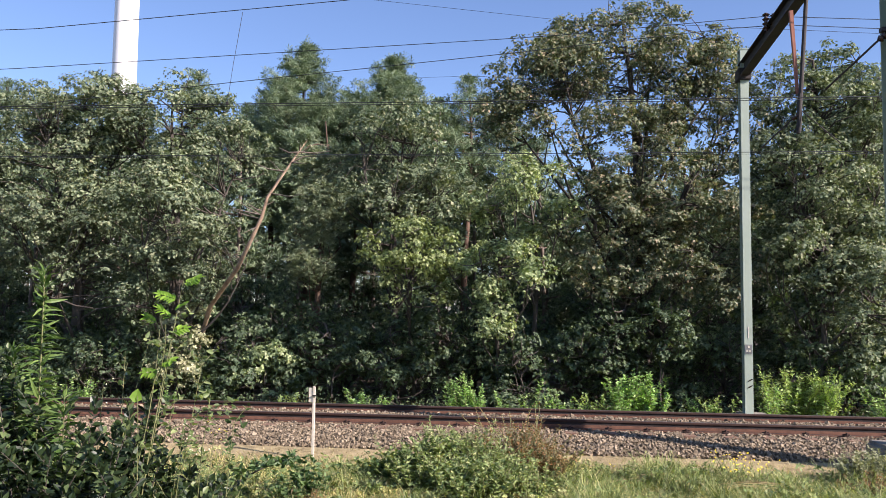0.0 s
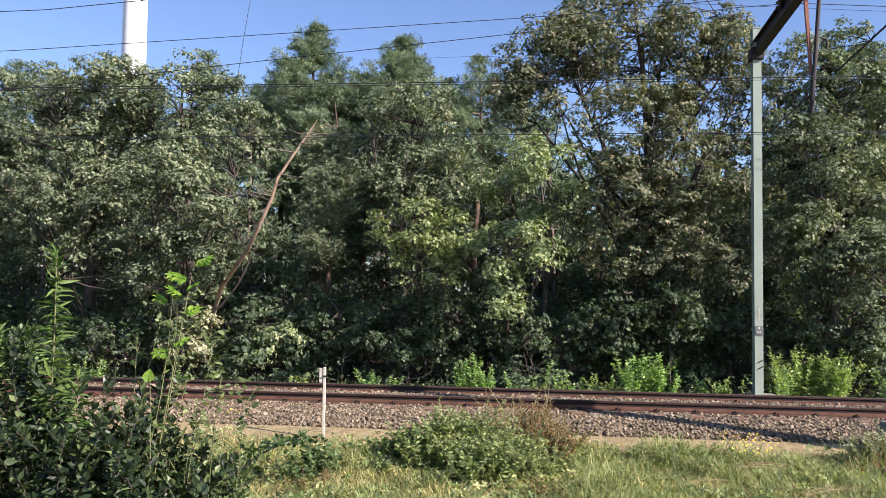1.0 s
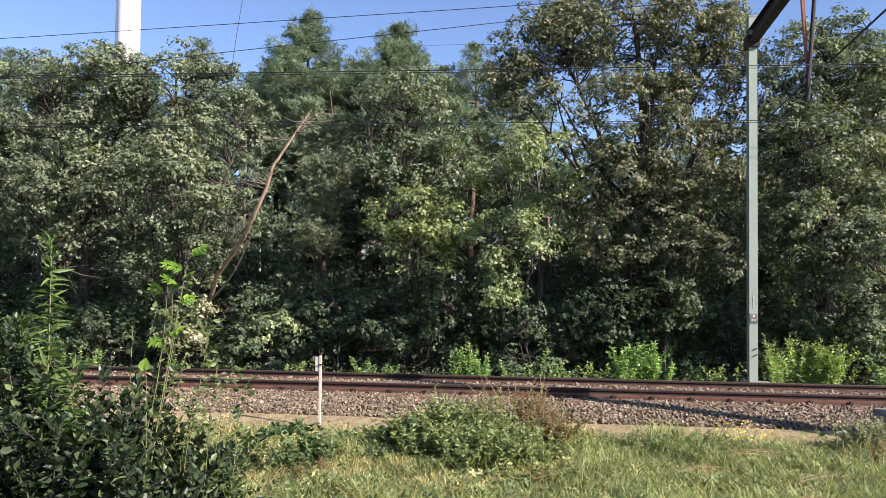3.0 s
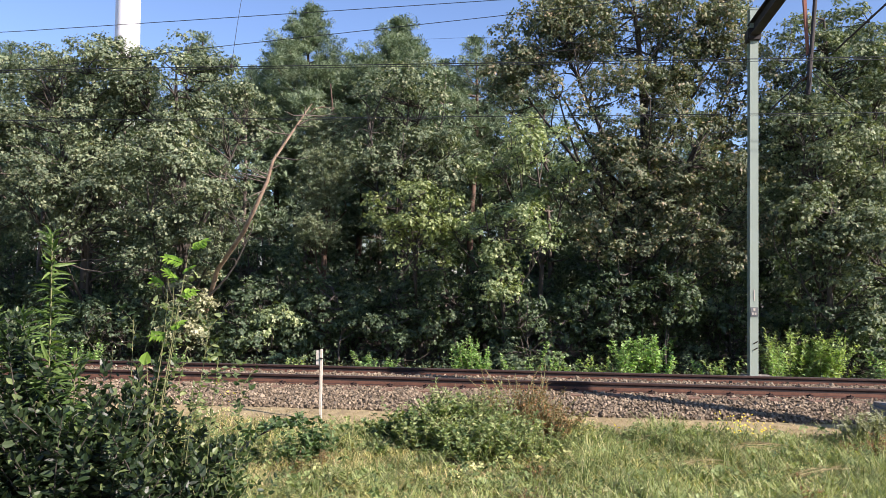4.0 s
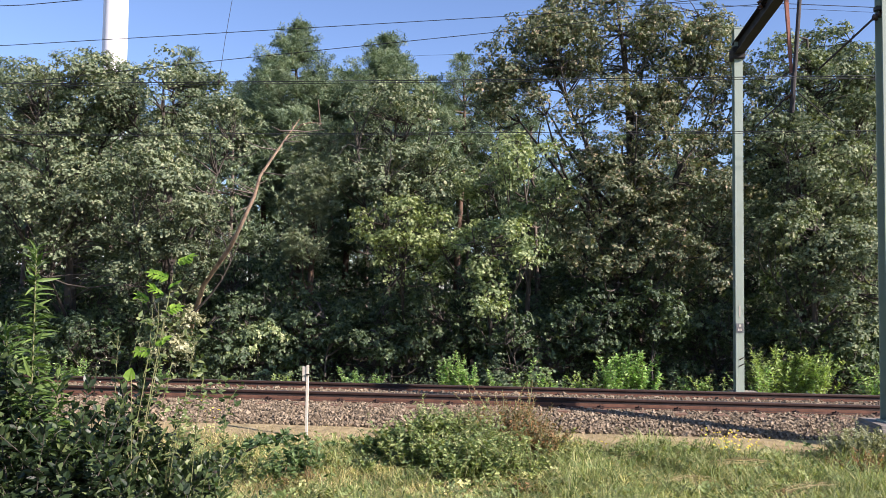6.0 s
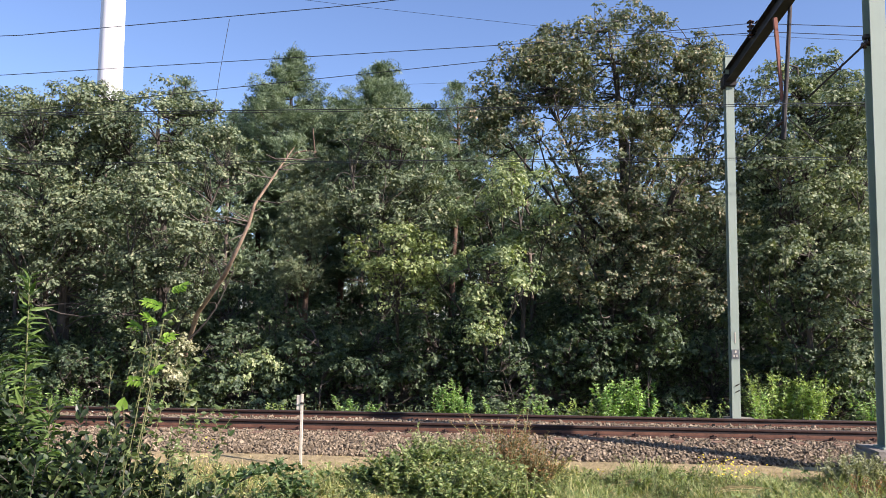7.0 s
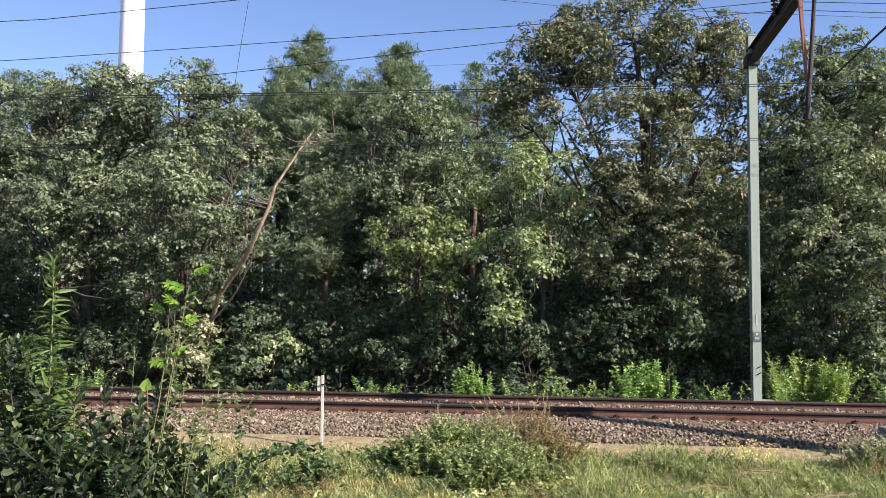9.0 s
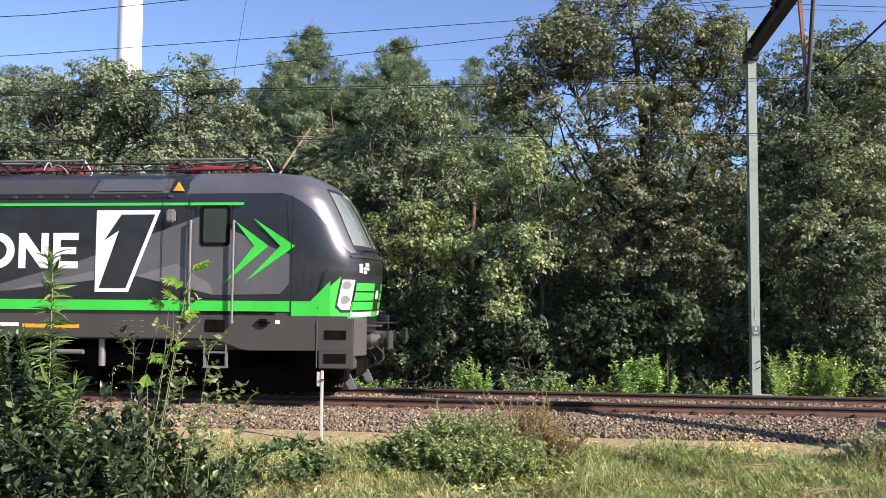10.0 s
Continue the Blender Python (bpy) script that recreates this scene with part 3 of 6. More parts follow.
def broadleaf(name, label, base, top, blobs, leafmat, seed, r0=0.2, bark=None, group="trees along the track", share=0.15, category="tree", **kw):
    rng = np.random.default_rng(seed)
    t = thing(name, label, category, (base[0], base[1], 0), group)
    rel = [(x - base[0], y - base[1], z, r, h) for x, y, z, r, h in blobs]
    v, f, C = crown(rng, rel, **kw)
    child("crown", from_arrays("crown", v, f, leafmat), t, kind="stuff")
    paths = bough_paths(rng, (top[0] - base[0], top[1] - base[1], top[2]), C, (0, 0, -0.6), r0, share, rel)
    v, f = tubes(paths[:1], 9)
    tr = child("trunk", from_arrays("trunk", v, f, bark or BARK, True), t)
    if len(paths) > 1:
        v, f = tubes(paths[1:], 5)
        child("branchwork", from_arrays("branchwork", v, f, bark or BARK, True), tr, kind="stuff")
    return t


def tuft_cards(rng, C, R, per, length=0.15, width=0.02):
    """Bottle-brush tufts of needles that point up and outwards."""
    few = max(1, per // 8)
    idx = np.repeat(np.arange(len(C)), few)
    P = C[idx] + rng.normal(size=(len(idx), 3)) * R * np.array([0.6, 0.6, 0.4])
    N = rng.normal(size=P.shape) * 0.4 + np.array([0, 0, 0.9])
    return rosettes(rng, P, N, 9, length, width, 0.95)


def pine(name, label, base, height, spread, first, seed, needle, bark, r0=0.17, per=26, group="pines", levels=15, blade=(0.20, 0.018)):
    """A pine: bare lower trunk, whorls of boughs turning up at the ends, each with tufts of needles."""
    rng = np.random.default_rng(seed)
    t = thing(name, label, "tree", (base[0], base[1], 0), group)
    z = np.linspace(-0.6, height, 12)
    trunk = np.stack([0.12 * np.sin(z * 0.5 + seed), 0.1 * np.cos(z * 0.4 + seed), z], -1)
    paths, C = [], []
    for lv in np.linspace(first, height - 0.15, levels):
        k = (height - lv) / (height - first)
        reach = spread * (0.10 + 0.90 * min(1, k * 1.8)) * (1 if k < 0.75 else 0.85)
        for b in range(rng.integers(4, 7)):
            az, ln = rng.uniform(0, 2 * np.pi), reach * rng.uniform(0.6, 1.1)
            o = np.array([np.interp(lv, z, trunk[:, 0]), np.interp(lv, z, trunk[:, 1]), lv])
            u = np.linspace(0, 1, 4)[:, None]
            pts = o + u * np.array([np.cos(az), np.sin(az), 0]) * ln + np.array([0, 0, 1]) * (u ** 2 * 0.55 * ln - 0.05 * u * ln * k)
            paths.append((pts, np.linspace(0.035, 0.008, 4)))
            for w in rng.uniform(0.4, 1.05, max(3, int(ln * 9))):
                p = np.array([np.interp(w, u[:, 0], pts[:, i]) for i in range(3)])
                C.append(p + rng.normal(size=3) * np.array([0.2, 0.2, 0.1]) * (0.4 + 0.5 * ln))
    C.append(np.array([trunk[-1, 0], trunk[-1, 1], height]))
    v, f = tuft_cards(rng, np.array(C), 0.2, per, *blade)
    child("crown", from_arrays("crown", v, f, needle), t, kind="stuff")
    v, f = tubes([(trunk, np.linspace(r0, 0.03, 12))], 8)
    tr = child("trunk", from_arrays("trunk", v, f, bark, True), t)
    v, f = tubes(paths, 3)
    child("branchwork", from_arrays("branchwork", v, f, bark, True), tr, kind="stuff")
    return t


def make_front_trees():
    broadleaf("oak_tree", "broad grey-green oak at the edge of the wood", (-13.20, 8.41), (-13.20, 8.41, 7.79),
              [(-13.1, 8.33, 7.5, 1.95, 1.75), (-14.6, 8.5, 7.5, 1.1, 1.0), (-12.2, 8.4, 8.1, 0.9, 0.75), (-13.60, 7.45, 4.89, 1.89, 1.80), (-12.09, 7.18, 3.39, 1.58, 1.41)], OAK, 11, 0.22)
    broadleaf("oak_tree", "grey-green oak with a dense crown at the wood's edge", (-10.12, 8.06), (-10.30, 8.24, 7.79),
              [(-10.7, 8.33, 7.35, 1.9, 1.65), (-8.7, 8.5, 6.4, 1.0, 1.0), (-10.03, 7.27, 4.54, 1.80, 1.76), (-8.62, 6.83, 3.04, 1.10, 1.23), (-10.47, 7.01, 2.87, 0.97, 0.97)], OAK, 12, 0.2)
    broadleaf("oak_tree", "dense grey-green oak further along the track", (-17.42, 8.41), (-17.42, 8.41, 7.62),
              [(-17.42, 8.24, 6.56, 2.02, 1.94), (-17.78, 7.53, 4.27, 2.02, 1.94), (-16.37, 7.53, 3.75, 1.32, 1.32)], OAK, 13, 0.2)
    broadleaf("young_oak", "mid-green young oak in front of the pines", (-3.87, 10.0), (-3.78, 8.9, 6.91),
              [(-3.78, 8.77, 6.39, 1.76, 1.41), (-4.35, 8.15, 5.29, 1.28, 1.14), (-2.51, 7.89, 4.80, 1.10, 0.97)], OAK, 14, 0.13)
    broadleaf("birch_tree", "small tree with sunlit yellow-green leaves", (-3.17, 9.2), (-3.26, 7.6, 3.92),
              [(-3.50, 7.18, 3.60, 1.14, 0.75), (-2.84, 7.01, 2.66, 0.88, 0.88)], LIME, 15, 0.08)
    broadleaf("hazel_tree", "rounded sunlit bushy tree with drooping branches", (-0.70, 8.9), (-0.70, 7.0, 3.31),
              [(-0.40, 6.65, 2.82, 1.10, 0.88), (-0.98, 6.48, 1.75, 0.75, 0.75), (-1.78, 7.01, 3.44, 0.62, 0.62)], BRIGHT, 16, 0.09)
    broadleaf("young_oak", "fresh green young oak below the tall oak", (0.3, 9.4), (0.26, 8.0, 5.68),
              [(0.34, 7.71, 5.07, 1.23, 1.23), (-1.07, 7.89, 4.80, 0.79, 0.66)], BRIGHT, 17, 0.1)
    broadleaf("tall_oak", "tall open oak with browning leaves and dark limbs", (3.52, 8.94), (3.0, 9.5, 10.6),
              [(2.55, 9.65, 9.75, 2.2, 1.55), (0.15, 9.3, 8.65, 1.55, 1.25), (4.6, 9.65, 9.45, 1.6, 1.45), (2.61, 8.77, 6.3, 1.85, 1.45), (4.58, 8.33, 5.3, 1.67, 1.5), (-0.2, 8.94, 7.5, 1.3, 1.1), (5.6, 9.38, 8.8, 1.1, 1.3), (6.2, 9.3, 7.4, 1.2, 1.5), (1.3, 8.9, 9.0, 1.3, 1.1), (3.6, 9.2, 7.9, 1.5, 0.9)],
              OAK_DRY, 18, 0.26, fill=1.1, per=122, share=0.1, mass=0.48)
    broadleaf("oak_tree", "oak with thin browning lower crown", (2.82, 8.59), (2.82, 8.59, 4.80),
              [(2.09, 8.33, 4.36, 1.41, 1.10), (3.87, 7.89, 3.53, 1.32, 1.06), (2.2, 8.0, 2.9, 1.2, 0.65), (5.0, 7.9, 2.7, 1.1, 0.7), (6.0, 8.3, 3.9, 0.9, 1.0)], OAK_DRY, 19, 0.16, mass=0.5)
    broadleaf("oak_tree", "loose-crowned oak beside the mast", (8.10, 8.41), (8.3, 9.0, 9.2),
              [(7.63, 7.89, 5.42, 1.45, 2.20), (9.15, 8.33, 5.95, 1.32, 2.64), (7.5, 8.9, 8.2, 1.1, 1.0), (8.9, 9.4, 9.0, 0.85, 0.75), (7.3, 9.0, 6.2, 1.1, 1.6), (8.7, 9.2, 7.6, 1.4, 1.2), (10.1, 9.3, 8.3, 0.9, 0.9)], OAK, 20, 0.2, mass=0.55)
    broadleaf("oak_tree", "leafy low oak by the track", (7.92, 7.71), (7.92, 7.53, 3.57),
              [(7.57, 7.45, 2.78, 1.54, 1.45), (8.80, 7.01, 2.21, 1.10, 1.67)], OAK, 21, 0.12)
    broadleaf("oak_tree", "dense oak at the end of the wood's edge", (12.0, 11.0), (12.0, 11.0, 8.15),
              [(12.0, 10.9, 6.83, 1.94, 2.11), (12.0, 10.4, 3.92, 1.94, 1.94)], OAK, 22, 0.2)
    # two oaks out of view to the right, added to cast shade on the wood
    broadleaf("oak_tree", "dense unseen oak added at the right to shade the wood", (15.5, 12), (15.5, 12, 9),
              [(15.5, 11.8, 7.2, 2.2, 2.4), (15.3, 11.4, 4.0, 2.3, 2.2)], OAK, 23, 0.2)
    broadleaf("oak_tree", "dense unseen oak added at the right to shade the wood", (19.5, 12), (19.5, 12, 9),
              [(19.5, 11.8, 7.2, 2.2, 2.4), (19.3, 11.4, 4.0, 2.3, 2.2)], OAK, 24, 0.2)


make_front_trees()


def make_pines():
    pine("pine_tree", "tall dark-green pine above the oaks", (-8.81, 17), 12.45, 2.5, 5.0, 31, NEEDLE, PINE_BARK, per=112, levels=23)
    pine("pine_tree", "tall dark-green pine above the oaks", (-5.27, 17), 11.95, 2.3, 5.0, 32, NEEDLE, PINE_BARK, per=112, levels=23)
    pine("pine_tree", "slim pine top between the oaks", (-13.92, 18), 11.8, 1.2, 7.5, 33, NEEDLE, PINE_BARK, per=54, levels=10)
    pine("pine_tree", "pale green pine at the edge of the wood", (-23.9, 20), 12.1, 2.4, 6, 34, NEEDLE, PINE_BARK, per=54)
    pine("pine_tree", "pine half hidden behind the tall oak", (-2.3, 18), 11.4, 1.6, 7, 35, NEEDLE, PINE_BARK, per=54, levels=11)
    for i, (x, y, h, w, lo) in enumerate(((-7.1, 18.6, 10.9, 1.9, 6), (-10.7, 18.4, 11.0, 1.9, 6), (-3.6, 18.8, 10.8, 1.8, 6), (-12.4, 20, 10.9, 1.6, 7), (-0.8, 19, 10.6, 1.8, 6), (-20.5, 19, 11.0, 2.0, 6), (-17.5, 20.5, 11.2, 2.0, 6), (12.5, 18, 11.6, 2.2, 6))):
        pine("pine_tree", "dark-green pine behind the front trees", (x, y), h, w, lo, 300 + i, NEEDLE, PINE_BARK, per=36, levels=13, blade=(0.18, 0.03))
    # a leaning pine with a bare reddish trunk and hanging boughs
    rng = np.random.default_rng(36)
    t = thing("leaning_pine", "leaning pine with a bare red-brown trunk and grey-green boughs", "tree", (-10.4, 9.6, 0), "pines")
    line = np.array([(-10.45, 9.6, -1.1), (-8.82, 7.5, 1.93), (-7.62, 6.25, 2.95), (-7.10, 5.66, 3.58), (-6.78, 5.6, 4.25), (-6.62, 5.54, 4.77), (-6.20, 5.58, 5.42), (-5.87, 5.63, 5.94), (-5.65, 5.70, 6.29)]) - np.array([-10.4, 9.6, 0])
    v, f = tubes([(line, [0.08, 0.064, 0.058, 0.052, 0.048, 0.040, 0.030, 0.020, 0.008])], 9)
    tr = child("trunk", from_arrays("trunk", v, f, BARE, True), t)
    twigs = []
    for k in range(16):
        w = rng.uniform(3.4, 7.6)
        o = np.array([np.interp(w, np.arange(9), line[:, i]) for i in range(3)])
        e = o + np.array([rng.uniform(-0.9, 1.0), rng.uniform(-0.4, 0.3), rng.uniform(-0.2, 0.6)])
        twigs.append((np.array([o, (o + e) / 2 + rng.normal(size=3) * 0.06, e]), [0.02, 0.014, 0.006]))
    v, f = tubes(twigs, 4)
    child("dead_twig", from_arrays("dead_twig", v, f, GREY_BARK, True), tr, "bare broken twigs", "stuff")
    # the hanging boughs belong to a low pine behind it
    t2 = thing("young_pine", "low pine with grey-green drooping boughs", "tree", (-6.1, 8.9, 0), "pines")
    C = []
    for x, y, z, r, h in ((-6.05, 8.5, 4.45, 0.97, 1.1), (-6.14, 9.0, 6.03, 0.97, 0.8), (-6.16, 8.2, 3.13, 0.75, 0.62), (-5.72, 8.6, 5.24, 0.7, 0.62)):
        d = ball(rng, int(330 * r * h))
        C.append(np.array([x + 6.1, y - 8.9, z]) + d * rng.uniform(0.3, 1, (len(d), 1)) * np.array([r, 0.8 * r, h]))
    C = np.concatenate(C)
    v, f = tuft_cards(rng, C, 0.15, 45, 0.12)
    child("crown", from_arrays("crown", v, f, NEEDLE_GREY), t2)
    paths = bough_paths(rng, (0.1, 0.2, 7.6), C[rng.random(len(C)) < 0.08], (0, 0, -0.5), 0.12)
    v, f = tubes(paths, 6)
    child("trunk", from_arrays("trunk", v, f, PINE_BARK, True), t2)
    # rows of pines in the depth of the wood
    kinds = [pine("pine_tree", "slender pine deep in the shaded wood", (-30 - 3 * i, 22 + 4 * i), 10.0 + 0.5 * i, 2.0, 4.6, 40 + i, NEEDLE, GREY_BARK, 0.13, 18, "pines in the wood", 7, (0.26, 0.05)) for i in range(3)]
    k = 0
    for row, y in enumerate((15.2, 18.5, 22, 26, 31, 37)):
        for x in np.arange(-30 - row * 3, 20 + row * 2, 2.5 + 0.12 * row):
            p = (x + rng.uniform(-0.9, 0.9), y + rng.uniform(-1.2, 1.2))
            tall = rng.random()
            copy_thing(kinds[k % 3], pose(p[0], p[1], -1.2 - tall * 1.6 if -1 > p[0] or p[0] > 7 else -2.1 - tall * 1.4, 0, 0, rng.uniform(0, 360)))
            k += 1
    # the wood behind the path
    for y in (-30,):
        for x in np.arange(-60, 60, 2.8):
            copy_thing(kinds[k % 3], pose(x + rng.uniform(-1, 1), y + rng.uniform(-1, 1), -0.3, 0, 0, rng.uniform(0, 360)))
            k += 1


make_pines()


def make_understory():
    rng = np.random.default_rng(50)
    src = []
    for i in range(4):
        # these leaves carry the wood's shade in their colour
        src.append(broadleaf("shrub", "undergrowth shrub coloured dark for the shade under the trees", (-40 - 4 * i, 14), (-40 - 4 * i, 14, 1.6),
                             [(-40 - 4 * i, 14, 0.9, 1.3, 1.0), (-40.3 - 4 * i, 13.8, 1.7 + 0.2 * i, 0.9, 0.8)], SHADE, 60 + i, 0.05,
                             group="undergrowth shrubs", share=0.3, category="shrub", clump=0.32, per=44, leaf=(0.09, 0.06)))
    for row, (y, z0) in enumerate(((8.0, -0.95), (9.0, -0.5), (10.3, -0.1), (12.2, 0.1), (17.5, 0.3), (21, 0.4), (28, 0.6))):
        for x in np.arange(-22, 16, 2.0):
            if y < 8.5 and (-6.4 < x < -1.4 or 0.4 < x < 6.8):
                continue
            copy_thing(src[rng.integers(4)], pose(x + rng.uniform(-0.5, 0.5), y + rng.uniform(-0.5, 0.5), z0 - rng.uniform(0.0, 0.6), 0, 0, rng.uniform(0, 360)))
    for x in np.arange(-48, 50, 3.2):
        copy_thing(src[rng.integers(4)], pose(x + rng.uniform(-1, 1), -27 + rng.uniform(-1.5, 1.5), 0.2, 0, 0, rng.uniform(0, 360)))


make_understory()


def sprout_bush(name, label, x, y, w, h, stems, leafmat, seed, leaf=(0.11, 0.03), per=36, group="bushes by the track", category="bush", lean=0.25, depth=0.7, z0=None):
    """Upright leafy shoots from one foot."""
    rng = np.random.default_rng(seed)
    z0 = float(ground_height(x, y)) - 0.03 if z0 is None else z0
    t = thing(name, label, category, (x, y, z0), group)
    paths, P, N, A, S = [], [], [], [], []
    for k in range(stems):
        bx, by = rng.uniform(-0.5, 0.5) * w, rng.uniform(-0.5, 0.5) * w * depth
        hh = h * rng.uniform(0.55, 1.0) * (1 - 0.35 * abs(bx / w) * 2 * rng.random())
        e = np.array([bx + rng.normal() * lean * hh * 0.5, by + rng.normal() * lean * hh * 0.4, hh])
        u = np.linspace(0, 1, 6)[:, None]
        pts = np.array([bx * 0.6, by * 0.6, -0.05]) * (1 - u) + e * u + np.array([rng.normal(), rng.normal(), 0]) * 0.05 * np.sin(u * 3.1)
        paths.append((pts, np.linspace(0.011, 0.003, 6)))
        n = int(per * (0.5 + hh / h * 0.5))
        w_ = rng.uniform(0.12, 1.0, n) ** 0.8
        p = np.stack([np.interp(w_, u[:, 0], pts[:, i]) for i in range(3)], -1)
        az = rng.uniform(0, 6.28, n)
        out = np.stack([np.cos(az), np.sin(az), rng.uniform(0.0, 0.7, n)], -1)
        P.append(p)
        A.append(out)
        N.append(np.cross(out, np.stack([-np.sin(az), np.cos(az), 0 * az], -1)) + rng.normal(size=(n, 3)) * 0.3)
        S.append((1.15 - 0.45 * w_) * rng.uniform(0.7, 1.25, n))
    P, N, A, S = (np.concatenate(a) for a in (P, N, A, S))
    v, f = cards(rng, P, N, leaf[0] * S, leaf[1] * S, A, 0.15)
    child("foliage", from_arrays("foliage", v, f, leafmat), t, kind="stuff")
    v, f = tubes(paths, 4)
    child("stalk", from_arrays("stalk", v, f, STEM, True), t, kind="stuff")
    return t


def make_trackside_bushes():
    g = "fresh green bushes beyond the track"
    sprout_bush("willow_bush", "large fresh yellow-green willow bush beside the mast", 7.0, 6.9, 2.0, 1.75, 110, WILLOW, 70, (0.15, 0.058), 80, g, lean=0.4)
    sprout_bush("leafy_bush", "bright green leafy bush beyond the rails", 2.85, 6.2, 1.35, 1.45, 60, SPROUT, 71, (0.13, 0.085), 70, g, lean=0.4)
    sprout_bush("leafy_bush", "bright green young shoots beyond the rails", -1.45, 6.0, 1.0, 1.35, 40, SPROUT, 72, (0.11, 0.058), 70, g)
    for x, h, n, s in ((0.1, 0.95, 6, 1), (-0.5, 0.5, 9, 2), (0.8, 0.5, 8, 3), (1.7, 0.6, 14, 4), (1.2, 0.45, 8, 5), (2.3, 0.5, 10, 6), (4.3, 0.5, 12, 7), (4.85, 0.55, 10, 8), (5.9, 0.6, 10, 9),
                       (-4.15, 0.55, 16, 10), (-3.7, 0.35, 8, 11), (-6.0, 0.3, 7, 12), (-11.8, 0.7, 18, 13), (-12.6, 0.6, 14, 14), (8.7, 0.8, 22, 15), (9.4, 0.9, 24, 16), (-9.3, 0.4, 12, 17)):
        sprout_bush("young_shoots", "fresh green young shoots beyond the rails", x, 5.7 + 0.5 * ((s * 7) % 3) / 2, 0.42, h + 0.4 + 0.2 * (s % 3 == 0), n, SPROUT if s % 4 else WILLOW, 80 + s, (0.11, 0.062), 46, g, lean=0.5)
    gs = "pale shrubs at the wood's foot"
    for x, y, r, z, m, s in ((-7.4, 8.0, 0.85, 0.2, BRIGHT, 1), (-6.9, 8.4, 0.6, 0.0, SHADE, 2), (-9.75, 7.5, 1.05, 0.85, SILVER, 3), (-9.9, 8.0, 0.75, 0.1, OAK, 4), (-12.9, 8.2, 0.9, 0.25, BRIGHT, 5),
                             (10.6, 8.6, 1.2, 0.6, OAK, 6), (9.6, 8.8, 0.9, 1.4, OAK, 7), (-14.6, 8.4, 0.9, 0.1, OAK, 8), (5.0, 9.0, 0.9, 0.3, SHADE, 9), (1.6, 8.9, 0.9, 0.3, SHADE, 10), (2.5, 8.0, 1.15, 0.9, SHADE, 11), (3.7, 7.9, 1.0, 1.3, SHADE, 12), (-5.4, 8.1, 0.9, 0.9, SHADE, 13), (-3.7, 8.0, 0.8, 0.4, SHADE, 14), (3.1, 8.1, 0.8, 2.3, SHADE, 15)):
        # SHADE shrubs are coloured dark in place of the shade at the trunks
        broadleaf("shrub", "leafy shrub with the wood's shade put into its dark colour" if m is SHADE else "sunlit leafy shrub at the foot of the wood", (x, y), (x, y, z + r * 0.6), [(x, y, z, r, r * 0.85)], m, 100 + s, 0.03, group=gs, category="shrub",
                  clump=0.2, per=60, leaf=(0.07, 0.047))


make_trackside_bushes()


# ---- grass and weeds in front of the track ----
def blades(rng, P, h, w, lean, bend=0.5):
    n = len(P)
    az = rng.uniform(0, 6.28, n)
    d = np.stack([np.cos(az), np.sin(az), 0 * az], -1)
    s = np.stack([-np.sin(az), np.cos(az), 0 * az], -1)
    H, W = np.broadcast_to(h, n)[:, None], np.broadcast_to(w, n)[:, None]
    Z = np.array([0, 0, 1.0])
    k = rng.uniform(0.1, 1.0, (n, 1)) * lean
    mid = P + Z * H * 0.62 + d * H * k * 0.35
    tip = P + Z * H * (1 - bend * k * 0.55) + d * H * k
    v = np.stack([P - s * W / 2, P + s * W / 2, mid + s * W * 0.4, mid - s * W * 0.4, tip], 1).reshape(-1, 3)
    o = 5 * np.arange(n)[:, None]
    return v, [o + np.array([[0, 1, 2, 3]]), o + np.array([[3, 2, 4]])]


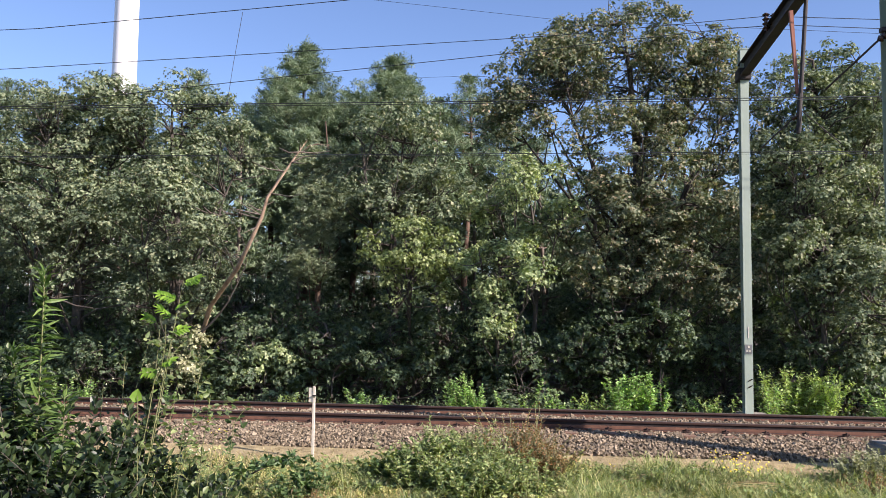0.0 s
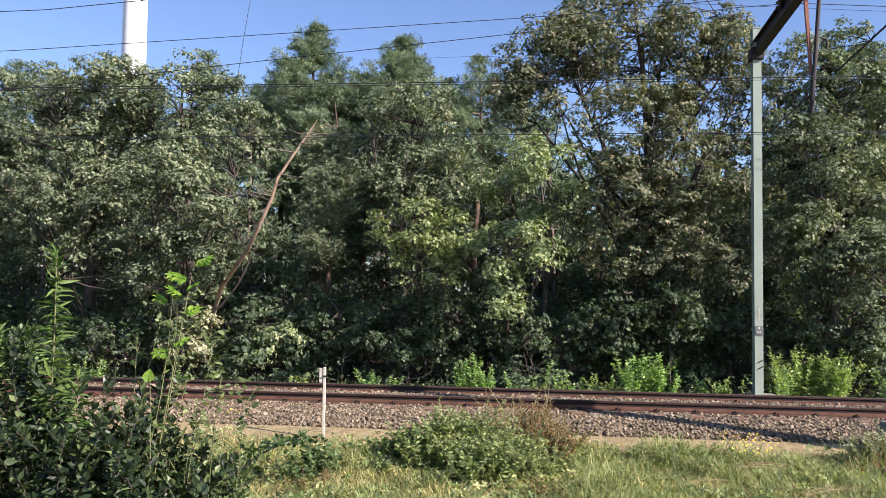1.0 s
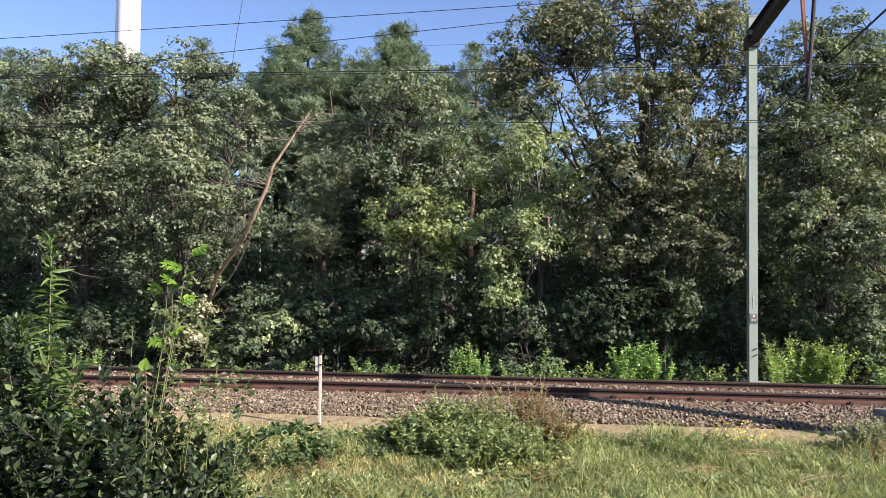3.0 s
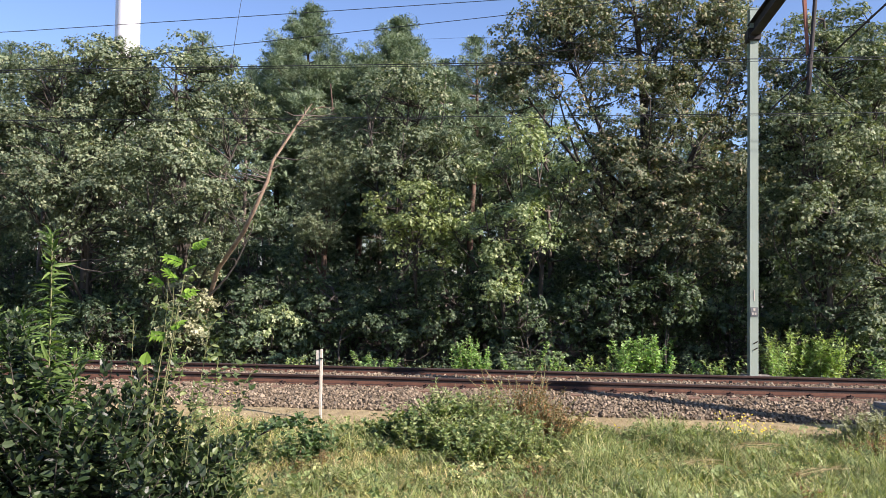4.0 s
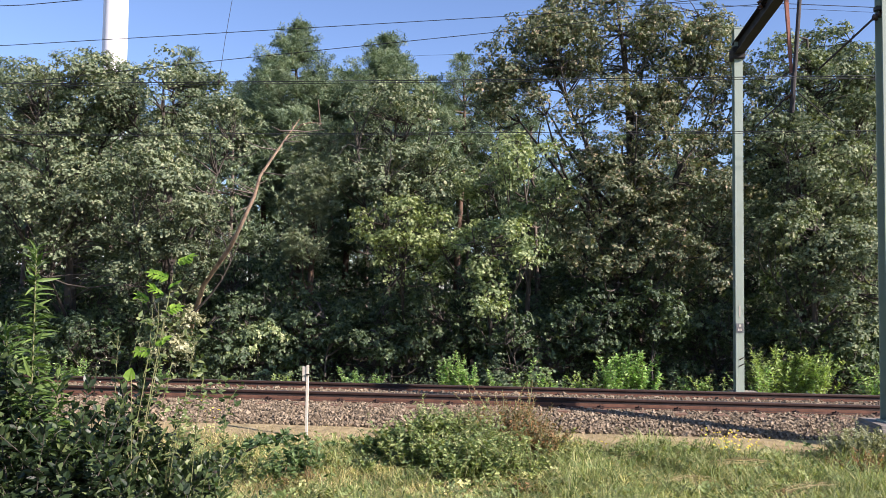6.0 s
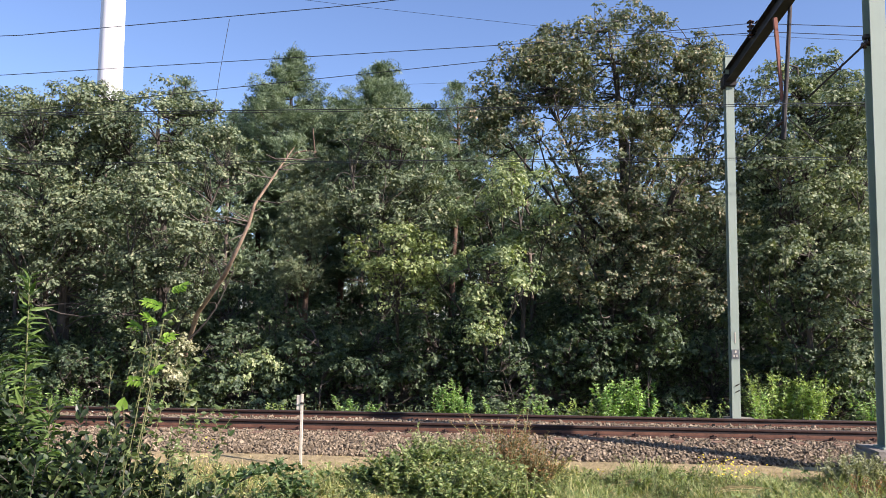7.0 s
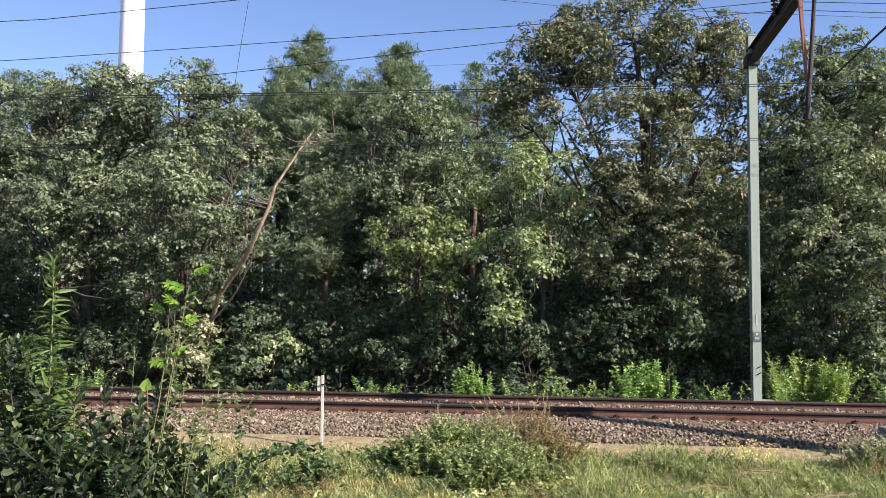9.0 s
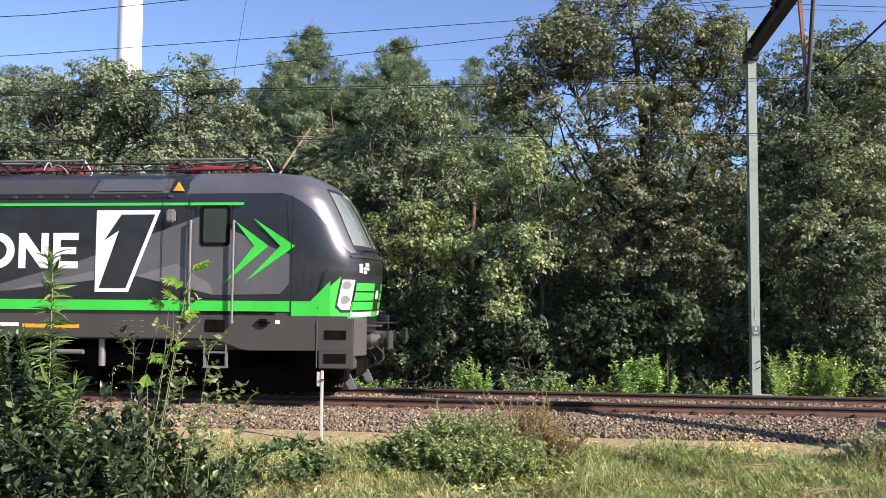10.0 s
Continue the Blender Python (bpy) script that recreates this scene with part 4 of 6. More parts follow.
def make_grass():
    rng = np.random.default_rng(5)

    def strew(n, x0, x1, y0, y1, dens):
        x, y = rng.uniform(x0, x1, n), rng.uniform(y0, y1, n)
        k = rng.random(n) < dens(x, y)
        x, y = x[k], y[k]
        return np.stack([x, y, ground_height(x, y) - 0.01], -1)

    def patch(x, y):
        return 0.5 + 0.5 * np.sin(x * 1.9 + 1.3 * np.sin(y * 1.7)) * np.sin(y * 2.3 + x * 0.7)
    edge = lambda x, y: np.clip((-2.35 - y + 0.25 * np.sin(x * 2.1)) / 0.7, 0.02, 1)
    P = strew(95000, -9, 5.6, -8.5, -2.0, lambda x, y: edge(x, y) * (0.35 + 0.65 * patch(x, y)))
    v, f = blades(rng, P, rng.uniform(0.05, 0.2, len(P)) * np.where(P[:, 1] > -3, 0.7, 1) * (0.45 + 0.95 * patch(P[:, 0] * 1.6, P[:, 1] * 1.4)), rng.uniform(0.005, 0.012, len(P)), 2.8, 1.1)
    tagged(new("grass", from_arrays("grass", v, f, GRASS)), "rough green grass on the verge", "grass", kind="stuff")
    P = strew(44000, -9, 5.6, -8.5, -1.75, lambda x, y: np.clip((-1.6 - y) / 0.4, 0.12, 1) * (1 - 0.6 * patch(x, y)) * np.where(y > -3, 1, 0.6))
    v, f = blades(rng, P, rng.uniform(0.05, 0.17, len(P)) * np.where(P[:, 1] > -2.6, 0.4, 1), rng.uniform(0.004, 0.008, len(P)), 3.5, 1.4)
    tagged(new("dry_grass", from_arrays("dry_grass", v, f, STRAW)), "dry straw-coloured grass on the sandy verge", "grass", kind="stuff")
    T = strew(620, -5, 6, -7.8, -2.7, lambda x, y: np.clip(0.3 + 0.25 * x, 0.16, 1.0))
    P = np.repeat(T, 60, axis=0) + rng.normal(size=(len(T) * 60, 3)) * np.array([0.05, 0.05, 0])
    v, f = blades(rng, P, rng.uniform(0.15, 0.45, len(P)) * (0.4 + 0.9 * patch(P[:, 0] * 1.6, P[:, 1] * 1.4)), rng.uniform(0.005, 0.010, len(P)), 3.4, 1.35)
    tagged(new("tall_grass", from_arrays("tall_grass", v, f, TALL)), "long arching tufts of green grass", "grass", kind="stuff")
    T = strew(1100, -5, 6, -7.5, -2.6, lambda x, y: 0.5 + 0 * x)
    P = np.repeat(T, 9, axis=0) + rng.normal(size=(len(T) * 9, 3)) * np.array([0.12, 0.06, 0])
    v, f = blades(rng, P, rng.uniform(0.08, 0.2, len(P)), rng.uniform(0.004, 0.008, len(P)), 5.0, 0.6)
    tagged(new("straw", from_arrays("straw", v, f, STRAW)), "flattened pale straw lying in the grass", "grass", kind="stuff")
    P = strew(11000, -9, 5.6, -8, -2.5, lambda x, y: edge(x, y) * patch(x + 3, y + 1))
    P[:, 2] += rng.uniform(0.02, 0.2, len(P)) * rng.uniform(0.3, 1, len(P))
    v, f = rosettes(rng, P, rng.normal(size=P.shape) * 0.45 + np.array([0, -0.15, 1]), 5, 0.062, 0.036)
    tagged(new("low_weeds", from_arrays("low_weeds", v, f, WEED)), "low green weeds among the grass", "weeds", kind="stuff")
    # far side fringe
    P = strew(30000, -18, 14, 3.35, 8.5, lambda x, y: 0.75 + 0 * x)
    v, f = blades(rng, P, rng.uniform(0.10, 0.42, len(P)), rng.uniform(0.006, 0.014, len(P)), 0.8)
    tagged(new("grass", from_arrays("grass", v, f, GRASS)), "tufts of grass beyond the track", "grass", kind="stuff")
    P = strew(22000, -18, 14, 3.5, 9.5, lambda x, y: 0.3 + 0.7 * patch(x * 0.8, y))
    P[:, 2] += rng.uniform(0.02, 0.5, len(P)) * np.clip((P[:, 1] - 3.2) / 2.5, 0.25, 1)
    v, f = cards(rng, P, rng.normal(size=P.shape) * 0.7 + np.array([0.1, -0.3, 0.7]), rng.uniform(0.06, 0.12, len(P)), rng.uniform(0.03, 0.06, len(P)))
    # dark leaf colour stands in for the shade at the wood's edge
    tagged(new("low_weeds", from_arrays("low_weeds", v, f, SHADE)), "low weeds beyond the track, coloured dark as in shade", "weeds", kind="stuff")


make_grass()


def make_verge_plants():
    g = "weeds on the verge"
    rng = np.random.default_rng(9)
    for x, y, w, h, n, m, s, leaf in ((-1.3, -3.6, 0.95, 0.70, 80, WEED, 1, (0.10, 0.058)), (-0.75, -3.4, 0.85, 0.80, 60, WEED, 2, (0.10, 0.036)), (-0.15, -3.0, 0.8, 0.90, 60, RUST_LEAF, 3, (0.07, 0.035)),
                                      (-0.5, -3.6, 1.0, 0.72, 60, WEED, 4, (0.10, 0.035)), (0.25, -3.3, 0.7, 0.66, 50, RUST_LEAF, 5, (0.06, 0.035)), (-0.6, -4.5, 1.0, 0.62, 70, WEED, 6, (0.09, 0.05)),
                                      (-0.05, -2.6, 0.35, 1.15, 14, RUST_LEAF, 7, (0.05, 0.03)), (-2.75, -4.6, 0.5, 0.7, 10, MIDWEED, 8, (0.13, 0.065)), (-2.2, -3.2, 0.5, 0.28, 20, WEED, 9, (0.09, 0.06)),
                                      (-2.85, -5.0, 0.45, 0.5, 9, MIDWEED, 10, (0.10, 0.065)), (2.2, -3.1, 0.7, 0.34, 34, WEED, 11, (0.06, 0.035)), (3.6, -4.0, 0.8, 0.3, 40, WEED, 12, (0.06, 0.03)),
                                      (1.2, -4.8, 1.2, 0.26, 50, GRASS, 13, (0.12, 0.018)), (4.75, -3.0, 0.8, 0.6, 60, SILVER, 14, (0.07, 0.04)), (4.6, -3.7, 0.8, 0.4, 50, RUST_LEAF, 15, (0.06, 0.03)),
                                      (-1.6, -2.6, 0.5, 0.2, 14, WEED, 16, (0.07, 0.04)), (1.0, -2.9, 0.5, 0.25, 18, WEED, 17, (0.06, 0.03)), (2.7, -5.2, 1.2, 0.28, 50, WEED, 18, (0.07, 0.03)), (-1.7, -3.7, 0.6, 0.5, 40, MIDWEED, 19, (0.09, 0.055)),
                                      (-1.2, -4.1, 0.9, 0.6, 60, WEED, 20, (0.08, 0.05)), (-0.95, -2.9, 0.6, 0.80, 44, LIME, 21, (0.10, 0.028)), (0.6, -3.1, 0.7, 0.45, 40, GRASS, 22, (0.07, 0.03)), (0.15, -2.75, 0.6, 0.85, 30, RUST_LEAF, 23, (0.06, 0.035)),
                                      (-0.1, -4.2, 1.0, 0.62, 60, WEED, 24, (0.07, 0.04)), (1.6, -3.4, 0.9, 0.35, 44, WEED, 25, (0.06, 0.03)), (4.9, -2.9, 0.6, 0.5, 50, PALE, 26, (0.06, 0.035))):
        sprout_bush("bramble_bush" if s < 8 else "verge_weed", {1: "low green bramble bush on the verge"}.get(s, "leafy wild plant on the grassy verge"), x, y, w, h, n, m, 130 + s, leaf, 40, g, "plant", 0.75)
    mats = [WEED, TALL, GRASS, RUST_LEAF, LIME, MIXED, MIXED, MIXED]
    for i in range(120):
        x, y = rng.uniform(-4.5, 5.6), -2.7 - 4.6 * rng.random() ** 0.8
        m = mats[rng.integers(len(mats))]
        wide = rng.random() < 0.5
        sprout_bush("verge_weed", "small wild plant among the rough grass", x, y, rng.uniform(0.25, 0.6), rng.uniform(0.14, 0.34), int(rng.integers(8, 20)), m, 400 + i,
                    (rng.uniform(0.05, 0.09), rng.uniform(0.03, 0.05)) if wide else (rng.uniform(0.08, 0.14), rng.uniform(0.012, 0.02)), 22, g, "plant", 0.9)
    # ragwort with yellow heads
    for i, (x, y, h) in enumerate(((2.75, -3.1, 0.45), (3.0, -3.2, 0.5), (3.2, -3.35, 0.4), (2.9, -3.5, 0.36), (1.25, -3.2, 0.3), (-1.95, -3.4, 0.3))):
        t = sprout_bush("ragwort", "wild ragwort with small yellow flower heads", x, y, 0.25, h, 9, WEED, 160 + i, (0.06, 0.02), 20, g, "plant", 0.4)
        k = 13 if i < 4 else 3
        P = np.stack([rng.normal(0, 0.13, k), rng.normal(0, 0.1, k), h * rng.uniform(0.75, 1.12, k)], -1)
        vs, fs = [], []
        for j in range(3):
            v, f = cards(rng, P, rng.normal(size=P.shape) * 0.5 + np.array([0, -0.6, 0.8]), 0.017, 0.016)
            vs.append(v)
            fs.append(f + 4 * k * j)
        child("flowering", from_arrays("flowering", np.concatenate(vs), np.concatenate(fs), YELLOW), t, "small bright yellow flower heads", "stuff")


make_verge_plants()


# ---- plants close to the camera ----
def big_leaves(rng, P, N, A, length, width, droop=0.2):
    """Pointed oval leaves with a folded midrib and a drooping tip, six faces each."""
    n = len(P)
    A = unit(A)
    N = unit(N - (N * A).sum(1, keepdims=True) * A)
    S = np.cross(N, A)
    L, W = np.broadcast_to(length, n)[:, None], np.broadcast_to(width, n)[:, None]
    D = L * droop
    at = lambda t, w, lift: P + A * L * t + S * W * w + N * (W * lift) - N * D * t * t
    v = np.stack([P, at(0.35, 0, -0.10), at(0.7, 0, -0.08), at(1, 0, 0), at(0.3, 0.5, 0.06), at(0.68, 0.36, 0.04), at(0.3, -0.5, 0.06), at(0.68, -0.36, 0.04)], 1).reshape(-1, 3)
    o = 8 * np.arange(n)[:, None]
    tri = np.concatenate([o + np.array([[0, 4, 1]]), o + np.array([[0, 1, 6]]), o + np.array([[2, 5, 3]]), o + np.array([[2, 3, 7]])])
    quad = np.concatenate([o + np.array([[1, 4, 5, 2]]), o + np.array([[1, 2, 7, 6]])])
    return v, [tri, quad]


def leafy_stems(rng, lines, every, leaf, spread=0.5, tip=0.6, start=0.15, rise=0.3):
    """Leaves set along stems: places, facings, directions and sizes."""
    P, N, A, S = [], [], [], []
    for pts in lines:
        ln = np.linalg.norm(np.diff(pts, axis=0), axis=1).sum()
        n = max(2, int(ln * (1 - start) / every))
        w = np.linspace(start, 1, n)
        u = np.linspace(0, 1, len(pts))
        p = np.stack([np.interp(w, u, pts[:, i]) for i in range(3)], -1)
        az = np.arange(n) * 2.4 + rng.uniform(0, 6)
        out = np.stack([np.cos(az), np.sin(az), rise + 0 * az], -1) + rng.normal(size=(n, 3)) * 0.25
        P.append(p)
        A.append(out + np.array([0, 0, 1.2]) * (w[:, None] > 0.93))
        N.append(np.array([0, 0, 1.0]) + rng.normal(size=(n, 3)) * spread)
        S.append(leaf * (1 - (1 - tip) * w) * rng.uniform(0.7, 1.2, n))
    return (np.concatenate(a) for a in (P, N, A, S))


def curve_line(a, b, bow, n=8):
    u = np.linspace(0, 1, n)[:, None]
    return np.asarray(a) * (1 - u) + np.asarray(b) * u + np.asarray(bow) * np.sin(u * np.pi)


GLOSSY = foliage("dark_glossy_leaves", [(0.0, (0.007, 0.014, 0.007)), (0.6, (0.016, 0.030, 0.013)), (0.85, (0.040, 0.062, 0.027)), (1.0, (0.098, 0.128, 0.054))], 0.2, 0.42, 0.4, patch=3)
MIDLEAF = foliage("mid_green_leaves", [(0.0, (0.015, 0.029, 0.011)), (0.6, (0.035, 0.060, 0.023)), (1.0, (0.100, 0.135, 0.058))], 0.3, 0.42, 0.4, patch=3)
LANCE = foliage("lance_leaves", [(0.0, (0.032, 0.062, 0.017)), (0.6, (0.060, 0.103, 0.029)), (1.0, (0.108, 0.161, 0.052))], 0.35, patch=3)
ACID = foliage("acid_green_leaves", [(0.0, (0.060, 0.126, 0.016)), (1.0, (0.128, 0.211, 0.036))], 0.45, patch=3)

PALE_SHOOT = foliage("pale_shoot_leaves", [(0.0, (0.05, 0.075, 0.03)), (0.6, (0.10, 0.135, 0.06)), (1.0, (0.17, 0.20, 0.10))], 0.35, patch=3)


def make_near_bush():
    rng = np.random.default_rng(200)
    base = (-2.75, -10.1, float(ground_height(-2.75, -10.1)))
    t = thing("hedge_bush", "dense dark-green bush with glossy oval leaves", "bush", base, "plants near the camera")
    lines = []
    for k in range(290):
        f = np.array([rng.normal(0, 0.25), rng.normal(0, 0.25), -0.05])
        x = rng.uniform(-1.25, 0.90)
        y = rng.uniform(-0.55, 0.6)
        lid = np.interp(x, [-1.3, -0.58, -0.35, -0.2, 0.07, 0.18, 0.4, 0.52, 0.75, 0.95], [1.85, 1.68, 1.58, 1.18, 1.15, 1.42, 1.38, 1.05, 0.92, 0.95])
        e = np.array([x, y, lid * rng.uniform(0.25, 1.0) ** 0.55])
        lines.append(curve_line(f, e, (rng.normal(0, 0.08), rng.normal(0, 0.08), 0.05)))
    P, N, A, S = leafy_stems(rng, lines, 0.016, 0.084, 1.3, 0.75, 0.1, 0.3)
    v, f = big_leaves(rng, P, N, A, S, S * 0.56)
    child("foliage", from_arrays("foliage", v, f, GLOSSY), t, kind="stuff")
    v, f = tubes([(l, np.linspace(0.009, 0.002, 8)) for l in lines], 5)
    child("stalk", from_arrays("stalk", v, f, BARK, True), t, kind="stuff")

    t = thing("wild_bush", "lighter green leafy bush with toothed leaves", "bush", (-2.2, -9.9, float(ground_height(-2.2, -9.9))), "plants near the camera")
    lines = []
    for k in range(110):
        x = rng.uniform(-0.55, 0.5)
        e = np.array([x, rng.uniform(-0.35, 0.45), np.interp(x, [-0.6, -0.2, 0.0, 0.5], [1.28, 1.2, 1.0, 0.92]) * rng.uniform(0.3, 1.0) ** 0.6])
        lines.append(curve_line((rng.normal(0, 0.15), rng.normal(0, 0.15), -0.05), e, (rng.normal(0, 0.06), rng.normal(0, 0.06), 0.05)))
    P, N, A, S = leafy_stems(rng, lines, 0.024, 0.07, 1.3, 0.7, 0.25, 0.3)
    v, f = big_leaves(rng, P, N, A, S, S * 0.62)
    child("foliage", from_arrays("foliage", v, f, MIDLEAF), t, kind="stuff")
    v, f = tubes([(l, np.linspace(0.007, 0.002, 8)) for l in lines], 5)
    child("stalk", from_arrays("stalk", v, f, STEM, True), t, kind="stuff")

    # lower bush of the same kind beside it
    foot = (-2.08, -10.0, float(ground_height(-2.08, -10.0)))
    t = thing("hedge_bush", "low dark-green bush with glossy oval leaves beside the grass", "bush", foot, "plants near the camera")
    lines = []
    for k in range(110):
        x = rng.uniform(-0.36, 0.24)
        e = np.array([x, rng.uniform(-0.3, 0.3), np.interp(x, [-0.4, -0.1, 0.1, 0.25], [0.98, 0.92, 1.0, 0.72]) * rng.uniform(0.2, 1.0) ** 0.6])
        lines.append(curve_line((x * 0.5, rng.normal(0, 0.1), -0.05), e, (rng.normal(0, 0.05), rng.normal(0, 0.05), 0.03)))
    P, N, A, S = leafy_stems(rng, lines, 0.015, 0.08, 1.3, 0.75, 0.08, 0.3)
    v, f = big_leaves(rng, P, N, A, S, S * 0.58)
    child("foliage", from_arrays("foliage", v, f, GLOSSY), t, kind="stuff")
    v, f = tubes([(l, np.linspace(0.007, 0.002, 8)) for l in lines], 5)
    child("stalk", from_arrays("stalk", v, f, BARK, True), t, kind="stuff")

    # upright shoot with narrow leaves
    for x, y, h, lean, seed in ((-3.08, -10.0, 2.25, 0.04, 1), (-3.3, -9.8, 1.75, -0.05, 2), (-3.42, -10.2, 1.9, 0.03, 4), (-2.8, -10.2, 1.45, 0.05, 6), (-3.5, -9.9, 1.8, 0.02, 11)):
        r = np.random.default_rng(210 + seed)
        z = float(ground_height(x, y))
        p = thing("tall_weed", "tall upright weed with many narrow drooping leaves", "plant", (x, y, z), "plants near the camera")
        line = curve_line((0, 0, -0.05), (lean, 0, h - 0.02), (0.02, 0, 0), 12)
        P, N, A, S = leafy_stems(r, [line], 0.007, 0.17, 0.9, 0.6, 0.3, 0.45)
        v, f = big_leaves(r, P, N, A, S, S * 0.2, 0.75)
        child("foliage", from_arrays("foliage", v, f, LANCE), p, kind="stuff")
        v, f = tubes([(line, np.linspace(0.009, 0.003, 12))], 6)
        child("stem", from_arrays("stem", v, f, STEM, True), p)

    # robinia-like sprig with bright paired leaflets
    p = thing("young_sapling", "thin sapling with bright yellow-green paired leaflets", "plant", (-2.45, -10.0, float(ground_height(-2.45, -10))), "plants near the camera")
    main = curve_line((0, 0, -0.05), (0.33, 0, 2.17), (-0.02, 0, 0), 12)
    side = [curve_line((0.05, 0, 0.9), (0.17, 0.05, 1.95), (0.03, 0, 0)), curve_line((0.18, 0, 1.55), (0.26, -0.08, 1.9), (0.02, 0, 0)), curve_line((-0.1, 0, 0.9), (0.10, 0.08, 1.85), (0.0, 0, 0))]
    v, f = tubes([(main, np.linspace(0.0065, 0.002, 12))] + [(s, np.linspace(0.0035, 0.0014, 8)) for s in side], 6)
    child("stem", from_arrays("stem", v, f, STEM, True), p)
    P, N, A, S = [], [], [], []
    for o, d, n, ln in (((0.33, 0, 2.15), (0.9, -0.1, 0.35), 6, 0.10), ((0.30, 0, 2.05), (-0.75, -0.3, 0.25), 6, 0.11), ((0.30, 0, 2.0), (0.5, -0.6, 0.2), 5, 0.09), ((0.27, 0, 1.93), (-0.5, -0.5, 0.5), 5, 0.10),
                        ((0.26, 0, 1.85), (0.6, 0.2, 0.2), 4, 0.08), ((0.22, 0, 1.66), (0.5, -0.3, 0.1), 4, 0.08), ((0.2, 0, 1.6), (-0.6, -0.2, 0.0), 4, 0.08), ((0.16, 0.03, 1.9), (-0.5, -0.4, 0.4), 4, 0.07)):
        d = np.array(d) / np.linalg.norm(d)
        perp = np.cross(d, (0, -0.6, 0.8))
        for k in range(n):
            q = np.array(o) + d * ln * (k + 1) / n
            for sgn in (-1, 1):
                P.append(q)
                A.append(d * 0.6 + sgn * perp)
                N.append(np.array([0, -0.5, 1]) + rng.normal(size=3) * 0.3)
                S.append(0.058 * rng.uniform(0.8, 1.2))
        P.append(np.array(o) + d * ln)
        A.append(d)
        N.append(np.array([0, -0.5, 1.0]))
        S.append(0.055)
    P, N, A, S = map(np.array, (P, N, A, S))
    v, f = big_leaves(rng, P, N, A, S, S * 0.5)
    child("leaflet_spray", from_arrays("leaflet_spray", v, f, ACID), p, "bright yellow-green leaflets", "stuff")

    # pale stalks with seed fluff and a flowering weed at the bush's edge
    for i, (x, y, h, dx, m) in enumerate(((-2.5, -9.8, 1.75, 0.30, LANCE), (-2.3, -9.9, 1.55, 0.22, LANCE), (-2.15, -10.0, 1.32, 0.12, GLOSSY), (-2.05, -10.2, 1.25, 0.10, GLOSSY), (-1.98, -9.9, 1.30, 0.10, GLOSSY), (-2.75, -9.8, 1.5, 0.05, MIDLEAF), (-1.95, -10.1, 1.2, 0.05, MIDLEAF))):
        r = np.random.default_rng(230 + i)
        p = thing("thistle_stalk", "thin pale stalk with sparse leaves and seed fluff", "plant", (x, y, float(ground_height(x, y))), "plants near the camera")
        line = curve_line((-dx, 0, -0.05), (dx * 0.6, 0, h), (0, 0, 0), 10)
        v, f = tubes([(line, np.linspace(0.0042, 0.0016, 10))], 5)
        child("stem", from_arrays("stem", v, f, STEM, True), p)
        P, N, A, S = leafy_stems(r, [line], 0.045, 0.075, 1.1, 0.5, 0.3)
        v, f = big_leaves(r, P, N, A, S, S * 0.4)
        child("foliage", from_arrays("foliage", v, f, m), p, kind="stuff")
        k = 9
        Q = line[-1] + r.normal(size=(k, 3)) * np.array([0.035, 0.03, 0.03])
        v, f = cards(r, Q, r.normal(size=(k, 3)), 0.016, 0.008)
        child("seed_fluff", from_arrays("seed_fluff", v, f, YELLOW if i == 4 else WHITE_PETAL), p, "yellow flower cluster" if i == 4 else "pale seed fluff", "stuff")
    # looser leafy shoots round the sapling
    for i, (x, y, h, dx, m) in enumerate(((-2.36, -9.95, 1.95, 0.18, PALE_SHOOT), (-2.20, -9.85, 1.72, 0.16, PALE_SHOOT), (-2.58, -9.9, 1.72, 0.05, MIDLEAF),
                                          (-2.10, -9.85, 1.50, 0.12, PALE_SHOOT), (-1.90, -9.85, 1.36, 0.08, MIDLEAF))):
        r = np.random.default_rng(260 + i)
        p = thing("leafy_shoot", "tall loose shoot with small pale green leaves", "plant", (x, y, float(ground_height(x, y))), "plants near the camera")
        line = curve_line((-dx, 0, -0.05), (dx, 0, h), (0.02, 0, 0), 10)
        twigs = []
        for k in range(13):
            w = 0.5 + 0.5 * (k + r.random()) / 13
            o = np.array([np.interp(w, np.linspace(0, 1, 10), line[:, j]) for j in range(3)])
            twigs.append(curve_line(o, o + np.array([r.normal(0, 0.09), r.normal(0, 0.07), r.uniform(0.02, 0.13)]), (0, 0, 0.01), 5))
        v, f = tubes([(line, np.linspace(0.005, 0.0018, 10))] + [(w, np.linspace(0.002, 0.001, 5)) for w in twigs], 5)
        child("stem", from_arrays("stem", v, f, STEM, True), p)
        P, N, A, S = leafy_stems(r, twigs, 0.015, 0.058, 0.9, 0.8, 0.15)
        v, f = big_leaves(r, P, N, A, S, S * 0.55)
        child("foliage", from_arrays("foliage", v, f, m), p, kind="stuff")
    p = thing("dock_leaf", "single pale yellow-green round leaf on a stalk", "leaf", (-2.36, -10.1, float(ground_height(-2.36, -10.1))), "plants near the camera")
    line = curve_line((0, 0, -0.05), (0.02, 0, 1.46), (0.03, 0, 0))
    v, f = tubes([(line, np.linspace(0.005, 0.002, 8))], 5)
    child("stem", from_arrays("stem", v, f, STEM, True), p)
    v, f = big_leaves(rng, np.array([[0.0, 0, 1.42]]), np.array([[0.5, -0.8, 0.6]]), np.array([[0.25, 0, 1.0]]), np.array([0.085]), np.array([0.075]))
    child("blade", from_arrays("blade", v, f, ACID), p)


make_near_bush()


